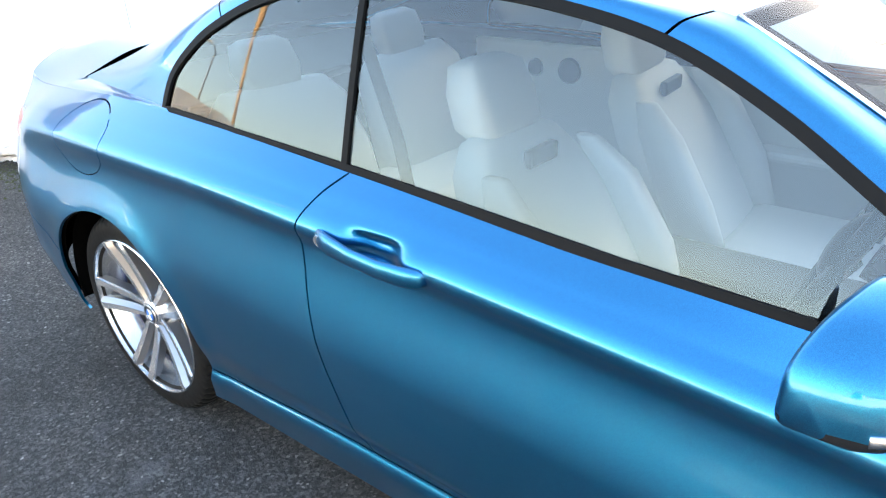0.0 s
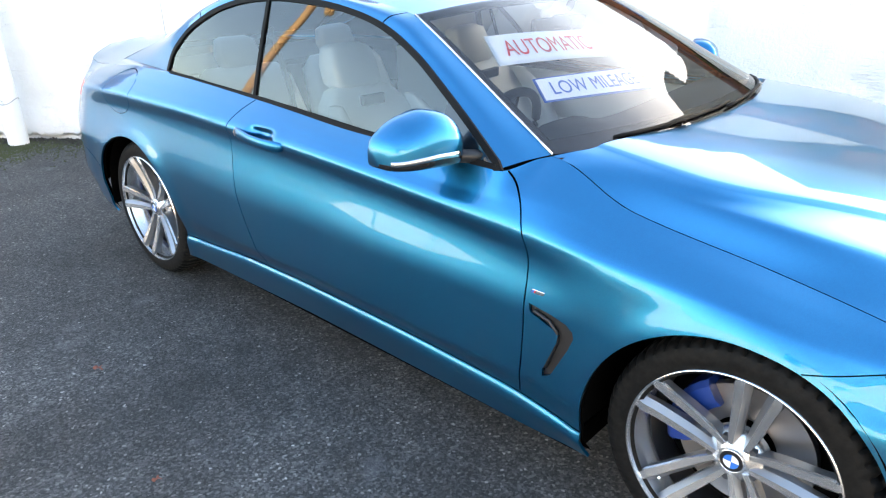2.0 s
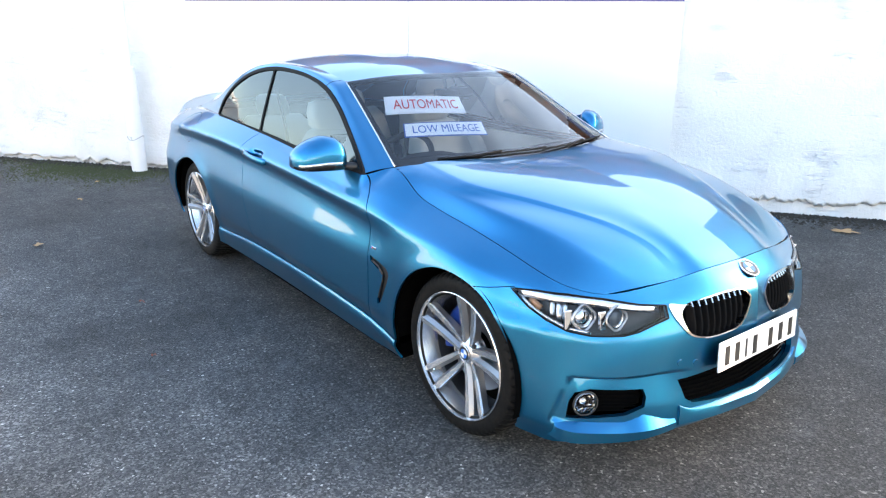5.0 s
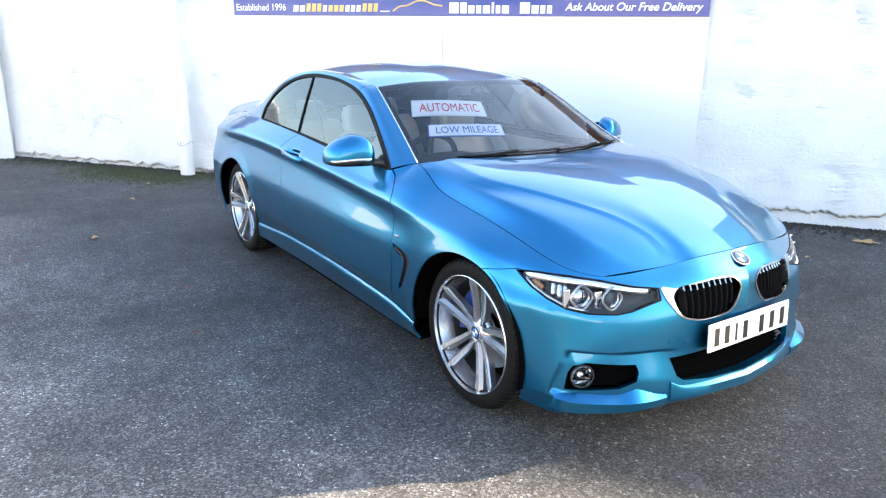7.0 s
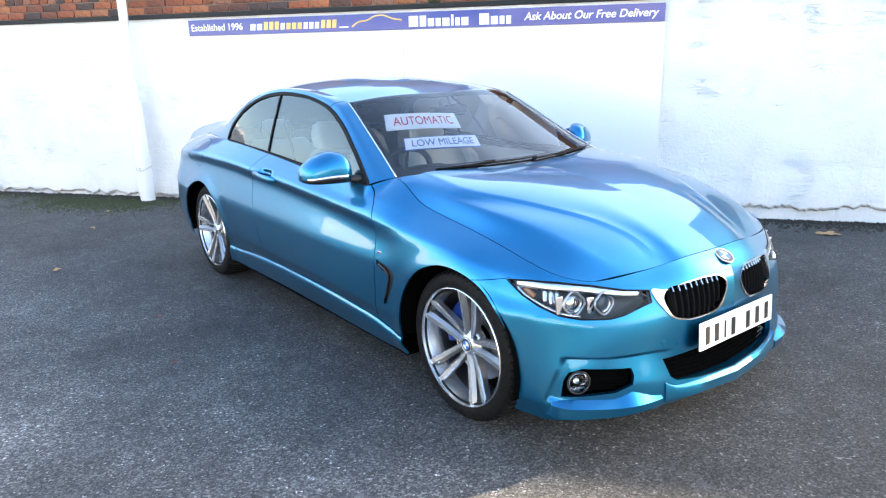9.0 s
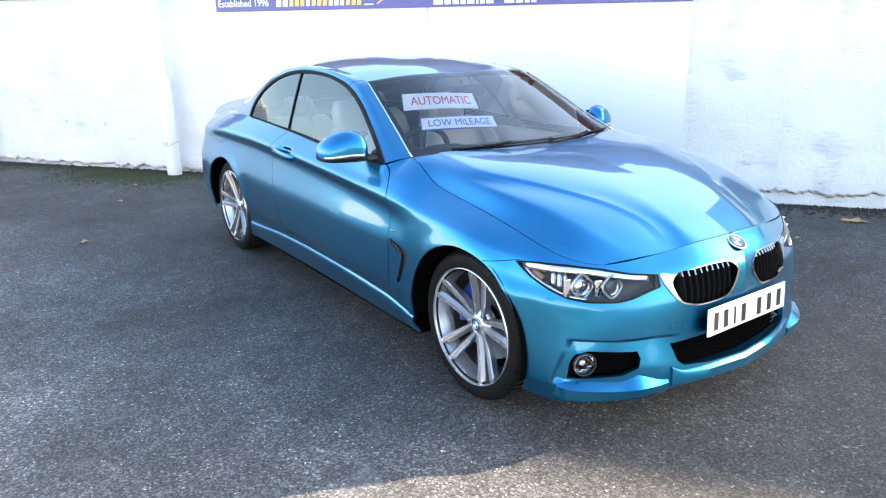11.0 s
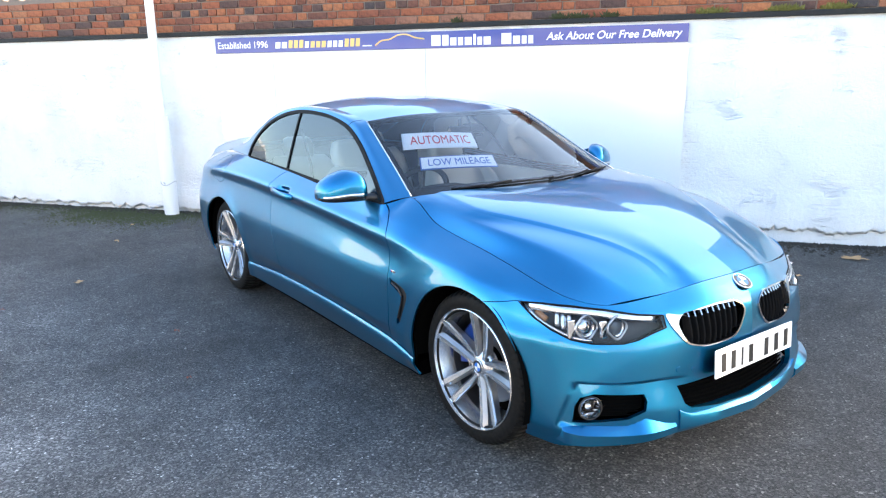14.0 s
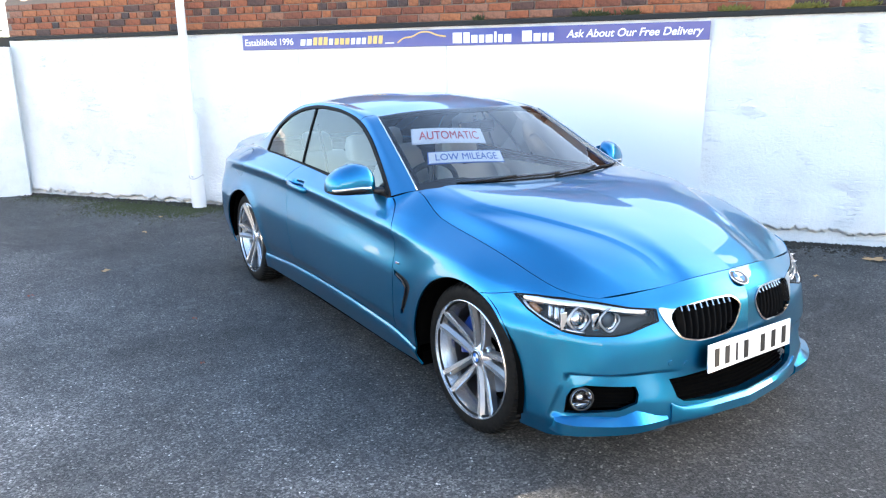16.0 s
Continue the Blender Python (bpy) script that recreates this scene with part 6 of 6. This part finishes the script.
# bricks of the upper wall
def brick_mesh(length, seed):
    rnd = random.Random(seed)
    bm = bmesh.new()
    box(bm, -length / 2, length / 2, -.05, .05, -.0325, .0325)
    for v in bm.verts:
        v.co += Vector((rnd.uniform(-.003, .003), rnd.uniform(-.002, .002), rnd.uniform(-.0025, .0025)))
    bmesh.ops.bevel(bm, geom=list(bm.edges), offset=.004, segments=1, affect="EDGES")
    me = bpy.data.meshes.new("brick")
    bm.to_mesh(me)
    bm.free()
    me.materials.append(brick_red)
    return me


stretchers = [brick_mesh(.215, k) for k in range(6)]
headers = [brick_mesh(.1025, 20 + k) for k in range(4)]
rnd = random.Random(5)
upper_v, upper_f = [], []
course, z = 0, LEDGE + .045 + .040
while z < BRICK_TOP - .03:
    x = WALL_L + .02 + (.05 if course % 2 else 0)
    header_row = course % 4 == 2
    while x < WALL_R - .2:
        is_head = header_row or rnd.random() < .08
        ln = .1025 if is_head else .215
        if x + ln > WALL_R:
            break
        y = .052 + .012 - rnd.uniform(.010, .018)
        if course < 5 and -7.0 < x < 2.9:
            b = new("brick", rnd.choice(headers if is_head else stretchers))
            b.parent = brick_wall
            b.location = (x + ln / 2, y, z)
        else:
            me = rnd.choice(headers if is_head else stretchers)
            o = len(upper_v)
            upper_v += [(v.co.x + x + ln / 2, v.co.y + y, v.co.z + z) for v in me.vertices]
            upper_f += [[i + o for i in p.vertices] for p in me.polygons]
        x += ln + rnd.uniform(.008, .013)
    course += 1
    z += .075
ub = obj_from("upper_bricks", upper_v, upper_f, brick_red, brick_wall, smooth=False)
ub["kind"] = "stuff"

# weeds rooted on the ledge
for d_, wide, n_ in ((.35, .07, 26), (.52, .08, 30), (.80, .07, 24), (1.62, .10, 40), (2.22, .12, 60), (2.60, .10, 40), (-.62, .05, 14)):
    vs, fs = [], []
    for _ in range(n_ * 3):
        x, a, l_ = d_ + rnd.gauss(0, wide * .5), rnd.uniform(-1.2, 1.2), rnd.uniform(.025, .07)
        y, z_, w_ = rnd.uniform(-.03, .0), LEDGE + .042, rnd.uniform(.006, .012)
        tip = (x + l_ * math.sin(a), y - rnd.uniform(0, .03), z_ + l_ * math.cos(a))
        mid = (x + l_ * .5 * math.sin(a), y - .008, z_ + l_ * .6 * math.cos(a))
        k = len(vs)
        vs += [(x, y, z_), (mid[0] - w_, mid[1], mid[2]), tip, (mid[0] + w_, mid[1], mid[2] - w_ * .5)]
        fs.append((k, k + 1, k + 2, k + 3))
    tuft = obj_from("weed_tuft", vs, fs, weed_green if wide > .08 else moss, smooth=False)
    tuft.matrix_world = WALL_M
    tagged(tuft, "small yellow-green weed rooted on the black ledge" if wide > .08 else "small dark mossy weed rooted on the black ledge", "weed", "weeds on the ledge")

# moss and soil along the foot of the wall
def blades(name, label, spots, material, count, size, kind="stuff", category="moss"):
    rnd = random.Random(len(spots) * 7 + count)
    vs, fs = [], []
    for _ in range(count):
        d0, d1, o0, o1 = rnd.choice(spots)
        d, o = rnd.uniform(d0, d1), abs(rnd.gauss(0, .45)) * (o1 - o0) + o0
        if o > o1 + .25:
            continue
        p = wall_pt(d, o, 0)
        zz = ground_z(p.x, p.y)
        a, r, h = rnd.uniform(0, 6.28), size * rnd.uniform(.5, 1.5), size * rnd.uniform(.2, .9)
        k = len(vs)
        for j in range(3):
            vs.append((p.x + r * math.cos(a + 2.1 * j), p.y + r * math.sin(a + 2.1 * j), zz - .004))
        vs.append((p.x + rnd.uniform(-r, r) * .4, p.y + rnd.uniform(-r, r) * .4, zz + h))
        fs += [(k, k + 1, k + 3), (k + 1, k + 2, k + 3), (k + 2, k, k + 3)]
    ob = obj_from(name, vs, fs, material, smooth=False)
    return tagged(ob, label, category, kind=kind)


blades("moss_patch", "thin green moss growing along the foot of the wall", [(-6.6, -3.2, .05, .55), (-5.4, -3.6, .05, .9), (-5.0, -3.8, .2, .8)], moss, 9000, .013)
blades("soil_litter", "dark soil and grit gathered along the wall", [(-7.0, -3.0, 0.0, .25), (1.0, 4.5, 0.0, .35), (1.0, 4.5, 0.0, .12)], dirt, 5200, .022, category="soil")


def leaf(name, x, y, r, material, turn, label):
    bm = bmesh.new()
    c = bm.verts.new((0, 0, .012))
    ring = [bm.verts.new((r * (1 + .35 * math.cos(5 * a)) * math.cos(a), r * (1 + .35 * math.cos(5 * a)) * .7 * math.sin(a), .004 + .012 * abs(math.sin(1.5 * a)))) for a in np.linspace(0, 2 * math.pi, 25)[:-1]]
    for j in range(24):
        bm.faces.new((c, ring[j], ring[(j + 1) % 24]))
    ob = part(name, bm, material, smooth=True)
    ob.matrix_world = Matrix.Translation((x, y, ground_z(x, y) + .004)) @ Matrix.Rotation(turn, 4, "Z")
    return tagged(ob, label, "leaf", "leaves on the asphalt")


wp = Vector((1.012, 3.433, 0))
leaf("fallen_leaf", wp.x, wp.y, .085, leaf_tan, .4, "large curled tan autumn leaf beside the wall")
for x, y, r, mt, t_ in ((-.735, -1.464, .018, leaf_red, .3), (.02, -1.62, .012, leaf_red, 1.0), (-2.3, -1.75, .035, leaf_tan, 2.0), (2.75, -.35, .02, leaf_red, .2), (-1.9, -2.3, .02, leaf_red, 1.2), (1.0, 2.6, .02, leaf_tan, .9), (-3.6, -1.2, .03, leaf_tan, .1), (-4.3, -.9, .025, leaf_tan, 2.3)):
    leaf("fallen_leaf", x, y, r, mt, t_, "small dry leaf lying on the asphalt" if mt is leaf_red else "small tan dry leaf lying on the asphalt")

# sales cards behind the windscreen
def sales_card(name, words, mt, edge, s0, s1, u0, u1, h, label):
    """A card that follows the glass from (s0, u0) to (s1, u1); h: its height along the glass."""
    bm = bmesh.new()
    n_ = 8
    def spot(t, k, push):
        s, u = s0 + (s1 - s0) * t + k * .3, u0 + (u1 - u0) * t + k
        vv = np.interp(abs(s), np.array(FR) * screen_half(u), screen.kv)
        p, q = Vector(screen.at([u * screen.U], [vv])[0]), Vector(screen.normal([u * screen.U], [vv])[0])
        sg = 1 if s > 0 else -1
        return Vector((p.x, s, p.z)) - Vector((q.x, q.y * sg, q.z)) * push
    lo = [bm.verts.new(spot(t, 0, .006)) for t in np.linspace(0, 1, n_)]
    hi = [bm.verts.new(spot(t, h, .006)) for t in np.linspace(0, 1, n_)]
    for i in range(n_ - 1):
        bm.faces.new((lo[i], lo[i + 1], hi[i + 1], hi[i]))
    ex = bmesh.ops.extrude_face_region(bm, geom=list(bm.faces))
    for v in ex["geom"]:
        if isinstance(v, bmesh.types.BMVert):
            v.co += Vector((-.003, 0, -.002))
    card = part(name, bm, edge)
    tagged(card, label, "card", "sales cards")
    bm = bmesh.new()
    lo = [bm.verts.new(spot(t, h * .06, .0045)) for t in np.linspace(.01, .99, n_)]
    hi = [bm.verts.new(spot(t, h * .94, .0045)) for t in np.linspace(.01, .99, n_)]
    for i in range(n_ - 1):
        bm.faces.new((lo[i], lo[i + 1], hi[i + 1], hi[i]))
    part("card_face", bm, card_white, card)
    t = text("lettering", words, mt, card, Matrix.Identity(4), 1, 1, Matrix.Identity(4))
    for v in t.data.vertices:
        v.co = spot(.09 + .82 * v.co.x, h * (.24 + .52 * v.co.y), .003)
    return card


def screen_half(u):
    return float(screen.at([u * screen.U], [screen.V])[0][1])


for words, ink, edge, place, label in (
        ("AUTOMATIC", print_red, card_white, (-.548, -.172, .555, .485, .20), "white sales card with red capital letters behind the windscreen"),
        ("LOW MILEAGE", print_blue, print_blue, (-.558, -.178, .295, .245, .145), "white sales card with blue capital letters behind the windscreen")):
    c = sales_card("sales_card", words, ink, edge, *place, label)
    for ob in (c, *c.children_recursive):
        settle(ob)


# ---- across the yard, seen in the paint and the glass ----
bm = bmesh.new()
box(bm, -90, 40, -14.3, -14.0, -.1, 2.5)
w = part("wall_south", bm, render_cream)
tagged(w, "sunlit cream rendered boundary wall across the yard", "wall", kind="structure")
bm = bmesh.new()
box(bm, -90.1, 40.1, -14.36, -13.94, 2.5, 2.6, bevel=.01)
tagged(part("trim", bm, roof_slate), "dark coping on the cream wall", "coping", kind="structure")
house = thing("house", "pale rendered house with dark windows across the yard", "house", at=(17, -22, 0))
bm = bmesh.new()
box(bm, -9, 9, -4, 4, -.1, 5.6)
part("wall", bm, render_cream, house)
bm = bmesh.new()
vs = [bm.verts.new(v) for v in ((-9.3, -4.4, 5.5), (9.3, -4.4, 5.5), (9.3, 4.4, 5.5), (-9.3, 4.4, 5.5), (-9.3, 0, 8.2), (9.3, 0, 8.2))]
for f in ((0, 1, 5, 4), (2, 3, 4, 5), (0, 4, 3), (1, 2, 5), (0, 3, 2, 1)):
    bm.faces.new([vs[i] for i in f])
part("roof", bm, roof_slate, house)
for x in (-6.5, -2.2, 2.2, 6.5):
    for z in (1.0, 3.6):
        bm = bmesh.new()
        box(bm, x - .7, x + .7, 3.98, 4.04, z, z + 1.3, bevel=.01)
        win = part("window", bm, white_metal, house)
        bm = bmesh.new()
        box(bm, x - .6, x + .6, 4.03, 4.05, z + .1, z + 1.2)
        part("pane", bm, window_dark, win)
bm = bmesh.new()
tube(bm, [(0, 0, -.2), (0, 0, 4), (.05, 0, 8.5)], .08, 12, radii=[.09, .08, .065])
pole = part("telegraph_pole", bm, pole_wood, smooth=True)
pole.location = (-9.5, -6.4, 0)
tagged(pole, "brown wooden telegraph pole standing on the asphalt", "pole")
for x, y, h in ((-24.0, -13.0, 6.5), (1.5, -12.5, 6.0), (6.0, -12.0, 6.5)):
    bm = bmesh.new()
    tube(bm, [(0, 0, -.1), (0, 0, h), (.1, .2, h + .25), (.3, .7, h + .3)], .05, 10, radii=[.06, .04, .03, .025])
    sl = part("street_lamp", bm, galv, smooth=True)
    sl.location = (x, y, 0)
    tagged(sl, "slim grey street lamp beside the cream wall", "street lamp", "street lamps")
    bm = bmesh.new()
    box(bm, .15, .45, .6, 1.1, h + .24, h + .32, bevel=.02)
    part("lantern", bm, white_metal, sl)
# neighbouring shed roof beyond the low wall
bm = bmesh.new()
box(bm, -3.2, -.1, .3, 2.6, -.1, 2.02)
shed = part("shed", bm, black_plastic)
shed.matrix_world = Matrix.Translation(wall_pt(WALL_L, -.5, 0)) @ Matrix.Rotation(WALL_TURN + radians(20), 4, "Z")
tagged(shed, "dark shed with a pale corrugated roof beyond the wall", "shed")
bm = bmesh.new()
prev = None
for i in range(81):
    x = -3.4 + 3.5 * i / 80
    zc = .03 * math.sin(i * 1.3)
    a, b = bm.verts.new((x, .1, 2.08 + zc)), bm.verts.new((x, 2.9, 2.75 + zc))
    if prev:
        bm.faces.new((prev[0], a, b, prev[1]))
    prev = (a, b)
part("corrugated_roof", bm, white_plastic, shed, smooth=True)
